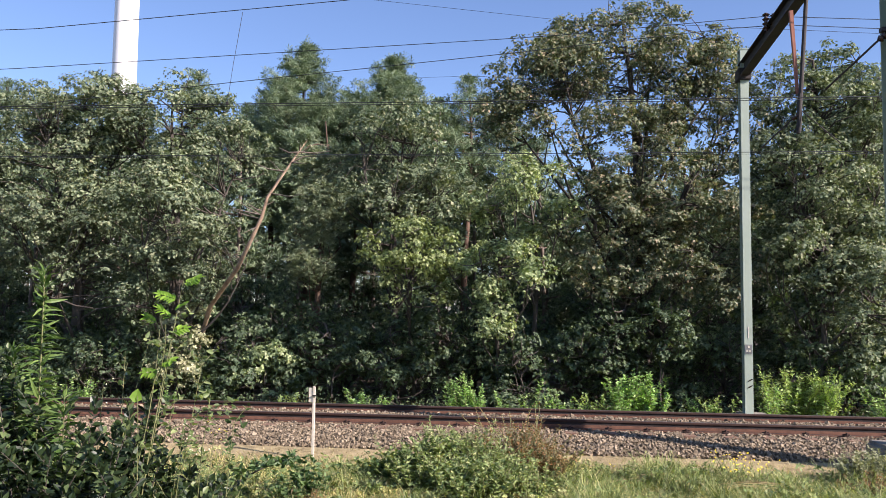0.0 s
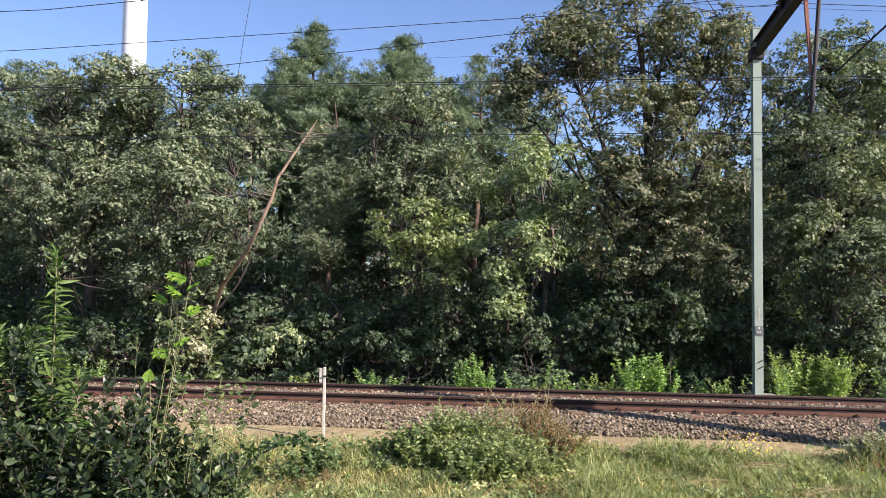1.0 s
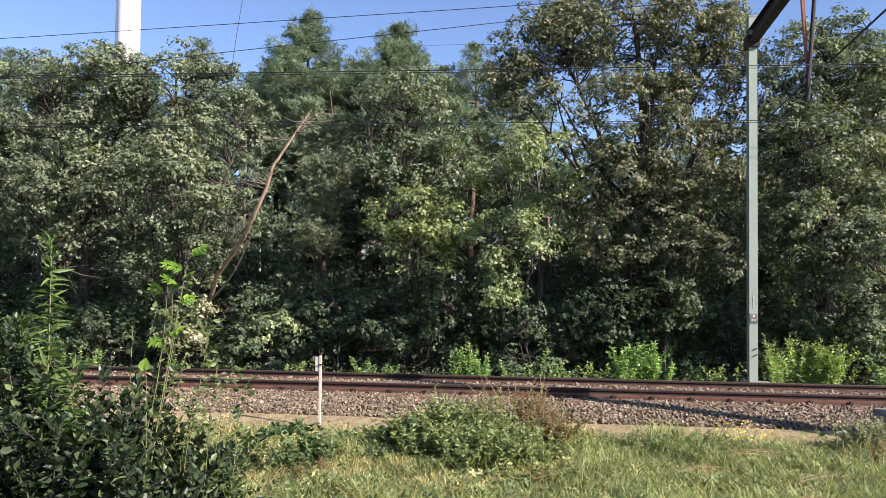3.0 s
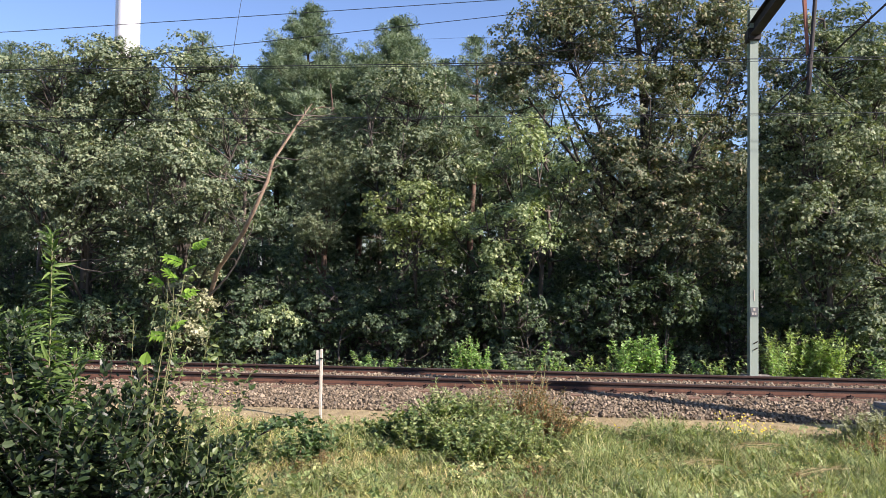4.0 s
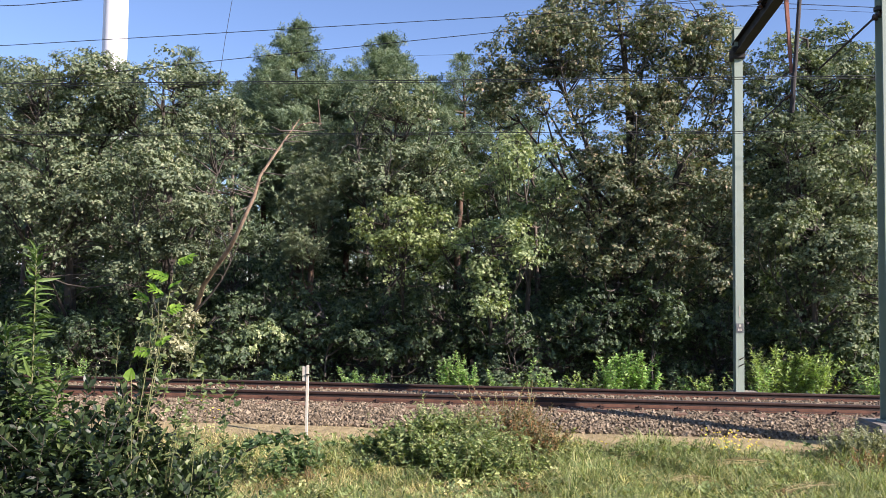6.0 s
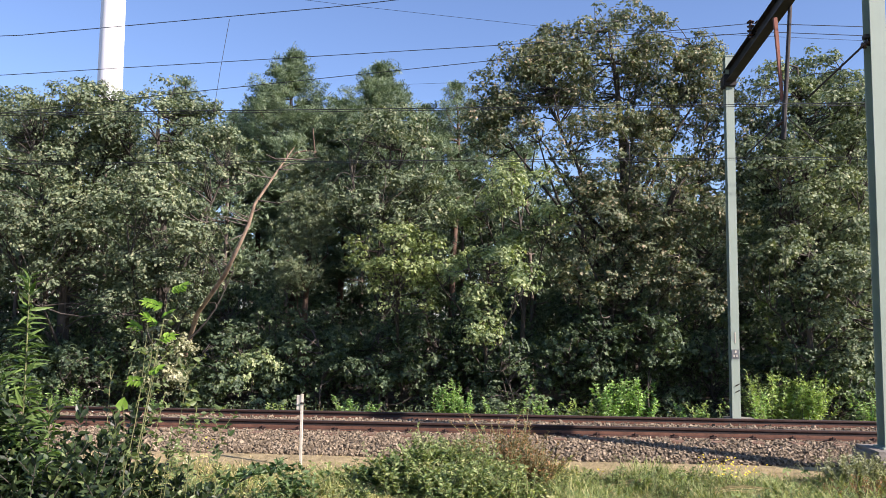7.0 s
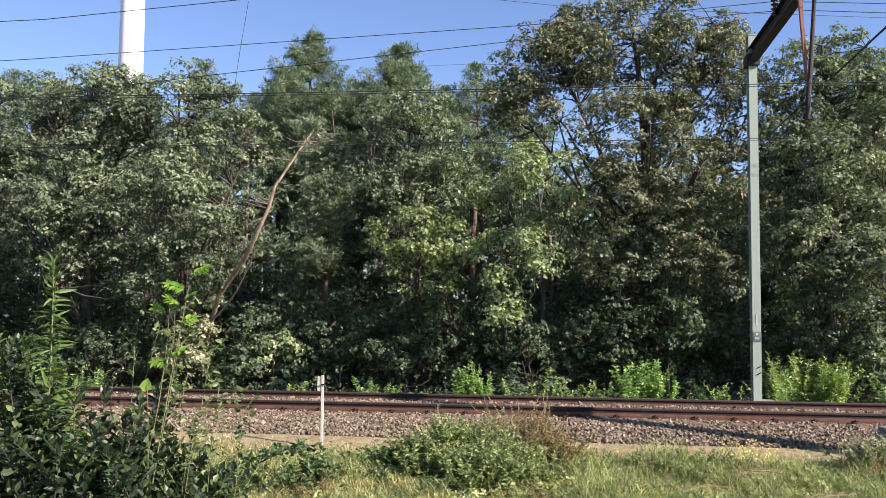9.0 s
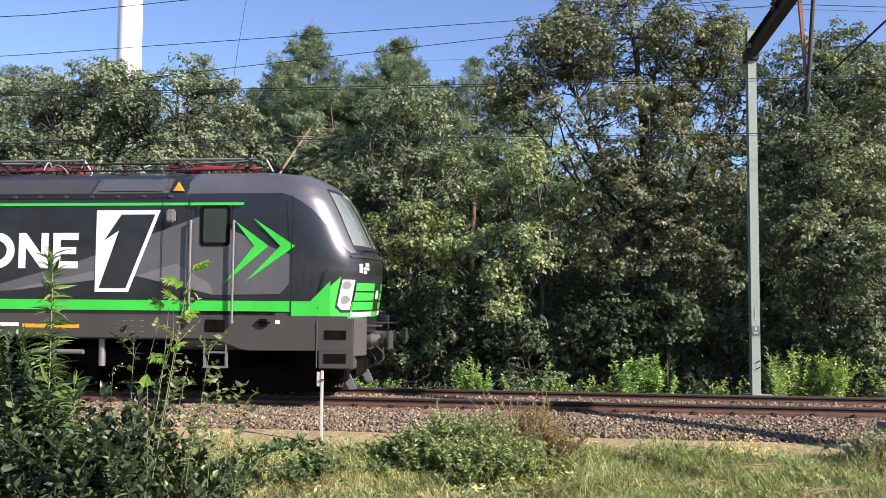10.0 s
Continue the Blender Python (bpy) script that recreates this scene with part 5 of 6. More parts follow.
def make_fallen_branch():
    # a broken-off oak bough lying in the grass, and flattened straw stalks
    r = np.random.default_rng(190)
    x, y = -3.5, -5.3
    b = thing("fallen_branch", "broken oak bough with dark lobed leaves propped in the grass", "branch", (x, y, float(ground_height(x, y))))
    main = curve_line((-0.25, 0, 0.02), (0.62, 0.35, 0.55), (0, 0, 0.08), 10)
    twigs = [curve_line(main[k], main[k] + np.array([r.normal(0.08, 0.1), r.normal(0, 0.1), r.uniform(-0.05, 0.16)]), (0, 0, 0.02), 6) for k in (3, 4, 5, 5, 6, 6, 7, 7, 8, 8, 9, 9)]
    v, f = tubes([(main, np.linspace(0.016, 0.005, 10))] + [(w, np.linspace(0.005, 0.002, 6)) for w in twigs], 6)
    child("bough", from_arrays("bough", v, f, BARK, True), b, "dark bare bough")
    P, N, A, S = leafy_stems(r, twigs, 0.013, 0.105, 1.0, 0.8, 0.2, 0.2)
    v, f = big_leaves(r, P, N, A, S, S * 0.6)
    child("foliage", from_arrays("foliage", v, f, MIDWEED), b, kind="stuff")
    for x, y, n, az in ((1.9, -4.9, 14, 0.15), (2.9, -3.7, 16, -0.25), (1.6, -3.6, 12, 0.35), (3.4, -5.0, 12, 0.1)):
        t = thing("straw_bundle", "sheaf of flattened pale straw stalks in the grass", "straw", (x, y, float(ground_height(x, y)) + 0.06))
        lines = [curve_line((r.normal(-0.35, 0.1), r.normal(0, 0.06), 0.0), (r.normal(0.35, 0.12), r.normal(az * 0.5, 0.07), r.uniform(0.02, 0.14)), (0, 0, 0.06), 6) for k in range(n)]
        v, f = tubes([(l, np.linspace(0.004, 0.0015, 6)) for l in lines], 4)
        child("stalk", from_arrays("stalk", v, f, STRAW, True), t, kind="stuff")


make_fallen_branch()

# ---- locomotive ----
BODY = plain("charcoal_gloss_paint", (0.018, 0.0195, 0.022), 0.3, 0.0, 0.4)
MIDGREY = plain("mid_grey_gloss_paint", (0.10, 0.102, 0.105), 0.35, 0.0, 0.3)
PALEGREY = plain("light_grey_gloss_paint", (0.16, 0.163, 0.166), 0.35, 0.0, 0.3)
ROOFGREY = plain("roof_grey_paint", (0.125, 0.128, 0.135), 0.40, 0.45, 0.15)
SKIRT = plain("brown_grey_underframe_paint", (0.062, 0.058, 0.051), 0.6)
GREEN = plain("signal_green_paint", (0.025, 0.60, 0.06), 0.35, 0.0, 0.4)
WHITE = plain("white_paint", (0.80, 0.80, 0.79), 0.4)
BLACK = plain("black_rubber", (0.012, 0.012, 0.013), 0.6)


# Shade of recesses and underframe put into a near-black; also the pane frame's colour.
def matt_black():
    m, nt, b = nodes("shade_and_frame_black")
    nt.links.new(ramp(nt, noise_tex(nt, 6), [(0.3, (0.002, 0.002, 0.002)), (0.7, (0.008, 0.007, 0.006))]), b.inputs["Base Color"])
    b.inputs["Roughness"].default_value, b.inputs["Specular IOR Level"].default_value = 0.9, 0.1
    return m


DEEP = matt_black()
STEELGREY = plain("grey_steel_fitting", (0.26, 0.26, 0.25), 0.45, 0.5)
BUFFER = plain("greased_buffer_steel", (0.10, 0.095, 0.09), 0.5, 0.4)
LAMPGLASS = plain("pale_headlight_lens", (0.55, 0.57, 0.58), 0.12, 0.0, 0.8)
AMBER = plain("amber_label", (0.75, 0.36, 0.02), 0.5)
REDFRAME = plain("red_pantograph_paint", (0.27, 0.03, 0.04), 0.5)


def glass_material():
    m, nt, b = nodes("pale_reflection_glass")
    # pale base stands in for reflected sky and the cab's inside
    b.inputs["Base Color"].default_value = (0.19, 0.225, 0.215, 1)
    b.inputs["Roughness"].default_value = 0.04
    b.inputs["Metallic"].default_value = 0.0
    b.inputs["Specular IOR Level"].default_value = 0.9
    b.inputs["Coat Weight"].default_value = 1.0
    bump(nt, b, noise_tex(nt, 1.5, 2), 0.02)
    return m


GLASS = glass_material()
SIDEGLASS = plain("dark_side_glass", (0.035, 0.045, 0.035), 0.05, 0.0, 0.6)
HALF = 9.49
NOSE_Z = [0.88, 1.10, 1.45, 1.90, 2.30, 2.50, 2.66, 2.95, 3.30, 3.60, 3.84, 4.00, 4.10, 4.16]
NOSE_S = [0.58, 0.56, 0.53, 0.47, 0.42, 0.43, 0.49, 0.64, 0.81, 0.98, 1.15, 1.33, 1.58, 2.02]
NOSE_W = [1.49, 1.49, 1.49, 1.49, 1.49, 1.49, 1.49, 1.485, 1.475, 1.45, 1.34, 1.17, 0.98, 0.80]


def nose_point(z, phi, proud=0.0):
    """A point of the rounded cab: height, and angle round from the middle of its front to its side."""
    s0, w = np.interp(z, NOSE_Z, NOSE_S), np.interp(z, NOSE_Z, NOSE_W)
    back = max(2.0, s0 + 0.75)
    c, sn = abs(math.cos(phi)), math.sin(phi)
    e = 0.62
    s = back - (back - s0 + proud) * c ** e
    y = math.copysign((w + proud) * abs(sn) ** e, sn)
    return Vector((HALF - s, y, z + proud * max(0.0, (z - 2.4)) * 0.5))


def nose_patch(zs, phis, proud, bm=None, edge=None):
    """A sheet over part of the cab, a little proud of it; edge(z) may narrow its angles."""
    bm = bm or bmesh.new()
    grid = [[bm.verts.new(nose_point(z, p, proud)) for p in (phis if edge is None else edge(z))] for z in zs]
    for a, b in zip(grid, grid[1:]):
        for i in range(len(a) - 1):
            bm.faces.new((a[i], a[i + 1], b[i + 1], b[i])).smooth = True
    return bm


def side_poly(parent, name, pts, mat, layer=1, label=""):
    """A flat painted field on the side wall that faces the camera: distances back from the buffers, heights."""
    y = -1.5 - 0.003 * layer
    return part(name, prism([(HALF - s, z) for s, z in pts], y, y + 0.003), mat, parent, label)


def make_cab(loco):
    phis = [radians(a) for a in range(-90, 91, 5)]
    bm = nose_patch(list(np.linspace(0.88, 2.5, 14)) + list(np.linspace(2.58, 4.16, 28)), phis, 0.0)
    ring = [v for v in bm.verts]
    n = len(phis)
    rows = len(ring) // n
    back = []
    for r in range(rows):
        a, b = ring[r * n], ring[r * n + n - 1]
        back.append((bm.verts.new((HALF - 3.7, a.co.y, a.co.z)), bm.verts.new((HALF - 3.7, b.co.y, b.co.z))))
    for r in range(rows - 1):
        bm.faces.new((ring[r * n], ring[(r + 1) * n], back[r + 1][0], back[r][0]))
        bm.faces.new((ring[r * n + n - 1], back[r][1], back[r + 1][1], ring[(r + 1) * n + n - 1]))
    bm.faces.new([back[-1][0]] + ring[-n:] + [back[-1][1]])
    bm.faces.new([ring[i] for i in range(n)][::-1] + [back[0][0], back[0][1]])
    bmesh.ops.recalc_face_normals(bm, faces=bm.faces)
    for f in bm.faces:
        f.smooth = True
    cab = part("cab_shell", bm, BODY, loco, "rounded charcoal cab front")
    deg = lambda lo, hi, k=12: [radians(a) for a in np.linspace(lo, hi, k)]
    glass = part("windscreen", nose_patch(np.linspace(2.78, 3.76, 14), deg(-33, 33, 24), 0.012), GLASS, cab, "glossy windscreen with a pale reflection in its base colour")
    part("windscreen_surround", nose_patch(np.linspace(2.70, 3.83, 14), deg(-34.5, 34.5, 24), 0.008), BLACK, cab)
    part("windscreen_divider", nose_patch(np.linspace(2.78, 3.76, 8), deg(-0.12, 0.12, 3), 0.016), BLACK, glass)
    part("roof_sheen", nose_patch(np.linspace(3.70, 4.155, 9), deg(-90, 90, 30), 0.004), ROOFGREY, cab, "grey roof front")
    for sg in (-1, 1):
        rim = lambda z: float(np.interp(z, [2.64, 2.72, 3.0, 3.4, 3.6, 3.71], [40, 46, 53, 67, 80, 90]))
        part("pillar", nose_patch(np.linspace(2.64, 3.705, 16), None, 0.004, edge=lambda z: deg(sg * 33, sg * rim(z), 14)), ROOFGREY, cab, "silver-grey windscreen pillar")
        bm = bmesh.new()
        strip = []
        for z in np.linspace(3.70, 4.155, 9):
            back, w = max(2.0, np.interp(z, NOSE_Z, NOSE_S) + 0.75), np.interp(z, NOSE_Z, NOSE_W) + 0.004
            strip.append((bm.verts.new((HALF - back, sg * w, z)), bm.verts.new((HALF - 3.72, sg * w, z))))
        for a, b in zip(strip, strip[1:]):
            bm.faces.new((a[0], a[1], b[1], b[0]))
        bmesh.ops.recalc_face_normals(bm, faces=bm.faces)
        part("roof_flank", bm, ROOFGREY, cab, "grey roof flank")
    part("lower_band", nose_patch(np.linspace(1.46, 1.75, 4), deg(-84, 84, 40), 0.006), GREEN, cab, "bright green band")
    for sg in (-1, 1):
        part("corner_field", nose_patch(np.linspace(1.75, 2.2, 6), None, 0.006, edge=lambda z: deg(sg * 38, sg * (76 - (z - 1.75) * 50), 8)), GREEN, cab, "bright green corner")
        lamp = part("headlight", nose_patch(np.linspace(1.56, 2.20, 8), None, 0.016, edge=lambda z: deg(sg * (36 + (2.2 - z) * 5), sg * (53 + (2.2 - z) * 6 - 7 * max(0, 1.66 - z) / 0.1), 6)), BLACK, cab, "large headlight in a black rim")
        part("lens", nose_patch(np.linspace(1.61, 2.15, 8), None, 0.022, edge=lambda z: deg(sg * (37.5 + (2.2 - z) * 5), sg * (51.5 + (2.2 - z) * 6 - 6 * max(0, 1.69 - z) / 0.1), 6)), LAMPGLASS, lamp, "pale headlight lens")
        for z in (1.72, 1.98):
            part("bulb", nose_patch(np.linspace(z, z + 0.14, 4), None, 0.028, edge=lambda h: deg(sg * (47.5 - 6 * math.sin(math.pi * (0.15 + 0.7 * (h - z) / 0.14))), sg * (47.5 + 4 * math.sin(math.pi * (0.15 + 0.7 * (h - z) / 0.14))), 4)), STEELGREY, lamp)
        for k in range(3):
            z = 1.60 + 0.175 * k
            part("grille_bar", nose_patch([z, z + 0.145], None, 0.02, edge=lambda h: deg(sg * (2.6 + (h - 1.6) * 3.5), sg * (34.5 + (2.2 - h) * 5), 6)), GREEN, cab, "bright green front bar")
        part("lower_mark", nose_patch([1.48, 1.565], deg(sg * 4, sg * 39, 8), 0.02), WHITE, cab, "white patch")
        part("grab_rail", rod(nose_point(1.62, sg * radians(71), 0.06), nose_point(2.34, sg * radians(66), 0.06), 0.015, 8), BLACK, cab)
        part("wiper", rod(nose_point(2.72, sg * radians(2.0), 0.05), nose_point(3.42, sg * radians(0.6), 0.05), 0.012, 6), BLACK, cab, "upright black wiper")
        part("wiper_arm", rod(nose_point(2.69, sg * radians(22), 0.05), nose_point(2.72, sg * radians(2), 0.05), 0.012, 6), BLACK, cab)
    part("front_black_field", nose_patch(np.linspace(1.56, 2.24, 5), deg(-36, 36, 24), 0.008), BLACK, cab)
    part("front_round_mark", nose_patch(np.linspace(1.80, 1.96, 5), deg(-1.0, 1.0, 5), 0.022), WHITE, cab, "small pale round mark")
    for a, b, z0, z1 in ((18, 24, 2.40, 2.46), (18, 27, 2.33, 2.38), (22, 27, 2.26, 2.31), (28, 33, 2.28, 2.44)):
        part("front_mark", nose_patch([z0, z1], deg(-b, -a, 4), 0.014), WHITE, cab, "small white emblem bar")
    part("ledge", nose_patch([2.55, 2.60], deg(-42, 42, 24), 0.02), BLACK, cab)
    part("top_lamp", nose_patch([3.72, 3.80], deg(-4, 4, 4), 0.02), LAMPGLASS, cab)
    # buffer beam, steps, buffers, coupling
    f = HALF - 0.66
    part("buffer_beam", box(f - 0.25, f, -1.32, 1.32, 0.78, 1.44, 0.03), SKIRT, loco)
    for sg in (-1, 1):
        y0, y1 = sorted((sg * 1.512, sg * 1.18))
        step = part("step_box", box(f - 0.54, f + 0.09, y0, y1, 0.57, 1.44, 0.02), SKIRT, loco, "boxed corner steps")
        part("corner_plate", prism([(f + 0.085, sg * 1.49), (f + 0.25, sg * 1.2), (f + 0.25, sg * 1.1), (f - 0.1, sg * 1.1), (f - 0.1, sg * 1.49)], 0.80, 1.46, 0.01, "xy"), SKIRT, step)
        part("hinge_bar", rod((f - 0.565, sg * 1.52, 0.6), (f - 0.565, sg * 1.52, 1.42), 0.012, 8), SKIRT, step)
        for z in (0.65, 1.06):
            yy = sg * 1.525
            # raised black block painted in place of a shaded hollow
            part("recess", box(f - 0.46, f - 0.01, min(yy, yy - sg * 0.2), max(yy, yy - sg * 0.2), z, z + 0.22, 0.03), DEEP, step, "black block standing for a shaded step recess")
        cy = sg * 0.875
        buf = part("buffer", rod((f - 0.02, cy, 1.06), (HALF - 0.22, cy, 1.06), 0.105, 20), STEELGREY, loco, "round steel buffer")
        part("sleeve", rod((f - 0.02, cy, 1.06), (HALF - 0.36, cy, 1.06), 0.14, 20), SKIRT, buf)
        part("buffer_plate", box(HALF - 0.055, HALF, cy - 0.22, cy + 0.22, 0.89, 1.23, 0.027), BUFFER, buf, "rounded rectangular buffer plate")
        part("top_step", box(f - 0.02, HALF - 0.2, cy - 0.2, cy + 0.2, 1.30, 1.33, 0.008), SKIRT, buf)
        hose = curve_line((f, sg * 0.5, 0.95), (f + 0.12, sg * 0.42, 0.5), (0.22, 0, -0.05))
        v, fc = tubes([(hose, np.full(8, 0.025))], 8)
        child("brake_hose", from_arrays("brake_hose", v, fc, BLACK, True), loco, "hanging black brake hose")
        part("rail_guard", prism([(f - 0.55, 0.6), (f - 0.2, 0.6), (f + 0.0, 0.16), (f - 0.12, 0.14), (f - 0.3, 0.42), (f - 0.55, 0.5)], sg * 0.78 - 0.04, sg * 0.78 + 0.04), PALEGREY, loco, "pale rail guard plate")
    # added black box that imitates the dark shade down to the rails
    part("brake_gear", box(HALF - 3.2, HALF - 1.25, -0.95, 0.95, 0.10, 0.55, 0.04), DEEP, loco, "black box standing in for the shade under the cab")
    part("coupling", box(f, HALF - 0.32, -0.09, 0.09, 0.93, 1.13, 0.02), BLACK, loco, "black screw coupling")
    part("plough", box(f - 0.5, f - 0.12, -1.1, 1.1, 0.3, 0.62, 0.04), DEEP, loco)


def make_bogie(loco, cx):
    # bogie parts in DEEP have the shade under the body in their colour
    bog = part("bogie", box(cx - 2.0, cx + 2.0, -1.12, 1.12, 0.52, 0.86, 0.05), DEEP, loco, "bogie frame coloured near black as in shade")
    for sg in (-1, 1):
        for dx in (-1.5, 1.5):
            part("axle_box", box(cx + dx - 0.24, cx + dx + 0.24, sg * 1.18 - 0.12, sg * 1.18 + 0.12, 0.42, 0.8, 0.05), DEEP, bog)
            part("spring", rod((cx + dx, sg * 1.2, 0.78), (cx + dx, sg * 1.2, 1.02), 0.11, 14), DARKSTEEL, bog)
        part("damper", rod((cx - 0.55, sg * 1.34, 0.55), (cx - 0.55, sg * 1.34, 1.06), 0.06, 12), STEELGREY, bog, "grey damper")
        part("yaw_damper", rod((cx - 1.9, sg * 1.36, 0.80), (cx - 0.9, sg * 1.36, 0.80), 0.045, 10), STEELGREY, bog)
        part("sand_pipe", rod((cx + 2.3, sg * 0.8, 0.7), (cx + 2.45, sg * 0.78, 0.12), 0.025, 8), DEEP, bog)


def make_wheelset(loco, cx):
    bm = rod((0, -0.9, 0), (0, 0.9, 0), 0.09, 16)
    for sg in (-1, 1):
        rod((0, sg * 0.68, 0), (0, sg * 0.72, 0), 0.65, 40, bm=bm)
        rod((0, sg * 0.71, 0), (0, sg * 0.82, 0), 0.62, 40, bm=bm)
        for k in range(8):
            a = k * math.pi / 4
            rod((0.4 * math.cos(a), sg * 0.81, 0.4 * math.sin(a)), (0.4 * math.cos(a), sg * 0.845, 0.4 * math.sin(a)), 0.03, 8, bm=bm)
    # wheels near black: the underside's shade is put into their colour
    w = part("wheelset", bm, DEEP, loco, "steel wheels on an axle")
    w.location = (cx, 0, 0.625)
    return w


def make_pantograph(loco, x, sg):
    p = part("pantograph", box(x - 0.9, x + 0.9, -0.6, -0.5, 4.14, 4.20, 0.01), REDFRAME, loco, "folded red and grey pantograph")
    part("base_bar", box(x - 0.9, x + 0.9, 0.5, 0.6, 4.14, 4.20, 0.01), REDFRAME, p)
    for dx in (-0.75, 0.75):
        part("cross_bar", box(x + dx - 0.05, x + dx + 0.05, -0.6, 0.6, 4.145, 4.205, 0.01), REDFRAME, p)
        for y in (-0.55, 0.55):
            insulator(p, (x + dx, y, 4.04), (x + dx, y, 4.15), 0.06, 2)
    part("lower_arm", rod((x - sg * 0.8, -0.1, 4.22), (x + sg * 1.0, -0.1, 4.30), 0.04, 10), REDFRAME, p)
    for y in (-0.45, 0.45):
        part("upper_arm", rod((x + sg * 0.95, y * 0.4, 4.31), (x - sg * 0.9, y, 4.33), 0.022, 8), STEELGREY, p)
    for dx in (-0.12, 0.12):
        part("contact_strip", box(x - sg * 0.9 + dx - 0.03, x - sg * 0.9 + dx + 0.03, -0.8, 0.8, 4.33, 4.37, 0.01), BLACK, p)
    part("top_tube", rod((x - 0.95, -0.62, 4.34), (x + 1.15, -0.62, 4.34), 0.022, 8), STEELGREY, p, "pale grey folded tube")
    part("end_bracket", rod((x + 1.12, -0.62, 4.35), (x + 1.25, -0.55, 4.10), 0.022, 8), STEELGREY, p)
    part("drive_case", box(x - 0.75, x - 0.2, -0.45, -0.1, 4.06, 4.26, 0.03), BLACK, p)
    part("horn", rod((x + sg * 1.05, -0.5, 4.30), (x + sg * 1.2, -0.85, 4.16), 0.016, 8), STEELGREY, p)
    return p


def make_locomotive():
    loco = thing("locomotive", "charcoal and bright green electric locomotive rolling along the track", "locomotive", (-110, 0.7535, 0))
    body = [(-1.5, 1.07), (-1.5, 3.52), (-1.485, 3.70), (-1.17, 4.0), (-0.98, 4.10), (-0.8, 4.16), (0.8, 4.16), (0.98, 4.10), (1.17, 4.0), (1.485, 3.70), (1.5, 3.52), (1.5, 1.07)]
    part("body_shell", prism(body, -(HALF - 3.69), HALF - 3.69, plane="yz"), BODY, loco, "long charcoal body")
    make_cab(loco)
    # the other cab is the same, turned round
    for o in [c for c in loco.children if c.name.split(".")[0] not in ("body_shell",)]:
        made = copy_thing(o, pose(0, 0, 0, 0, 0, 180) @ o.matrix_basis)
        made.parent = loco
    # painted fields on the side
    side_poly(loco, "grey_facet", [(16.0, 1.90), (12.4, 2.40), (7.6, 1.93), (5.7, 2.46), (3.4, 3.28), (2.72, 2.98), (1.74, 2.58), (1.74, 2.08), (1.92, 1.88), (3.15, 1.86), (4.62, 2.19), (5.4, 2.11), (6.9, 1.92), (9.0, 1.84)], MIDGREY, 1, "mid-grey painted facet")
    side_poly(loco, "pale_facet", [(4.60, 2.195), (3.85, 2.42), (3.2, 2.05), (3.15, 1.865)], PALEGREY, 2, "light-grey painted facet")
    side_poly(loco, "pale_facet", [(7.0, 1.935), (5.4, 2.28), (5.4, 2.115), (6.8, 1.94)], PALEGREY, 2, "light-grey painted facet")
    side_poly(loco, "lower_stripe", [(16.9, 1.572), (16.9, 1.757), (1.72, 1.757), (1.72, 1.572)], GREEN, 3, "bright green stripe")
    side_poly(loco, "cab_stripe", [(1.70, 1.46), (1.70, 1.757), (1.36, 1.757), (1.0, 2.12), (1.0, 1.46)], GREEN, 3, "bright green stripe widening at the cab")
    side_poly(loco, "upper_stripe", [(16.9, 3.475), (16.9, 3.525), (2.6, 3.525), (2.6, 3.475)], GREEN, 3, "thin green stripe")
    # large emblem and lettering
    side_poly(loco, "emblem_field", [(5.38, 1.90), (5.38, 3.39), (4.16, 3.39), (4.74, 1.90)], WHITE, 4, "white slanting emblem")
    side_poly(loco, "emblem_centre", [(5.30, 1.97), (4.94, 3.02), (5.22, 2.84), (4.90, 3.31), (4.26, 3.31), (4.79, 1.97)], BODY, 5, "dark slanting centre")
    lo, hi, w = 2.325, 2.975, 0.145
    mid = (lo + hi) / 2
    side_poly(loco, "letter", [(6.21, lo), (6.21, hi), (5.72, hi), (5.72, hi - 0.13), (6.06, hi - 0.13), (6.06, mid + 0.065), (5.76, mid + 0.065), (5.76, mid - 0.065), (6.06, mid - 0.065),
                               (6.06, lo + 0.13), (5.72, lo + 0.13), (5.72, lo)], WHITE, 4, "bold white capital letter E")
    side_poly(loco, "letter", [(6.88, lo), (6.88, hi), (6.74, hi), (6.44, lo + 0.27), (6.44, hi), (6.30, hi), (6.30, lo), (6.44, lo), (6.74, hi - 0.27), (6.74, lo)], WHITE, 4, "bold white capital letter N")
    bm = bmesh.new()
    turn = [2 * math.pi * k / 40 for k in range(40)]
    rings = [[bm.verts.new((HALF - 7.32 + rx * math.cos(a), y, mid + rz * math.sin(a))) for a in turn] for rx, rz, y in ((0.36, 0.335, -1.512), (0.205, 0.185, -1.512), (0.36, 0.335, -1.509), (0.205, 0.185, -1.509))]
    for p, q in ((0, 1), (1, 3), (3, 2), (2, 0)):
        for k in range(40):
            bm.faces.new((rings[p][k], rings[p][(k + 1) % 40], rings[q][(k + 1) % 40], rings[q][k]))
    bmesh.ops.recalc_face_normals(bm, faces=bm.faces)
    part("letter", bm, WHITE, loco, "bold white capital letter O")
    # flat black strip: the recess's shade is put on as colour
    side_poly(loco, "roof_gutter", [(14.9, 3.60), (14.9, 3.69), (4.05, 3.69), (4.05, 3.60)], BLACK, 1, "black strip painted for the dark recess below the roof panels")
    for a, c, b in (((2.42, 3.24), (1.645, 2.74), (2.55, 2.10)), ((2.76, 3.19), (2.13, 2.74), (2.98, 2.03))):
        side_poly(loco, "arrow", [a, (c[0] + 0.27, c[1]), b, (c[0], c[1])], GREEN, 4, "bright green arrow head")
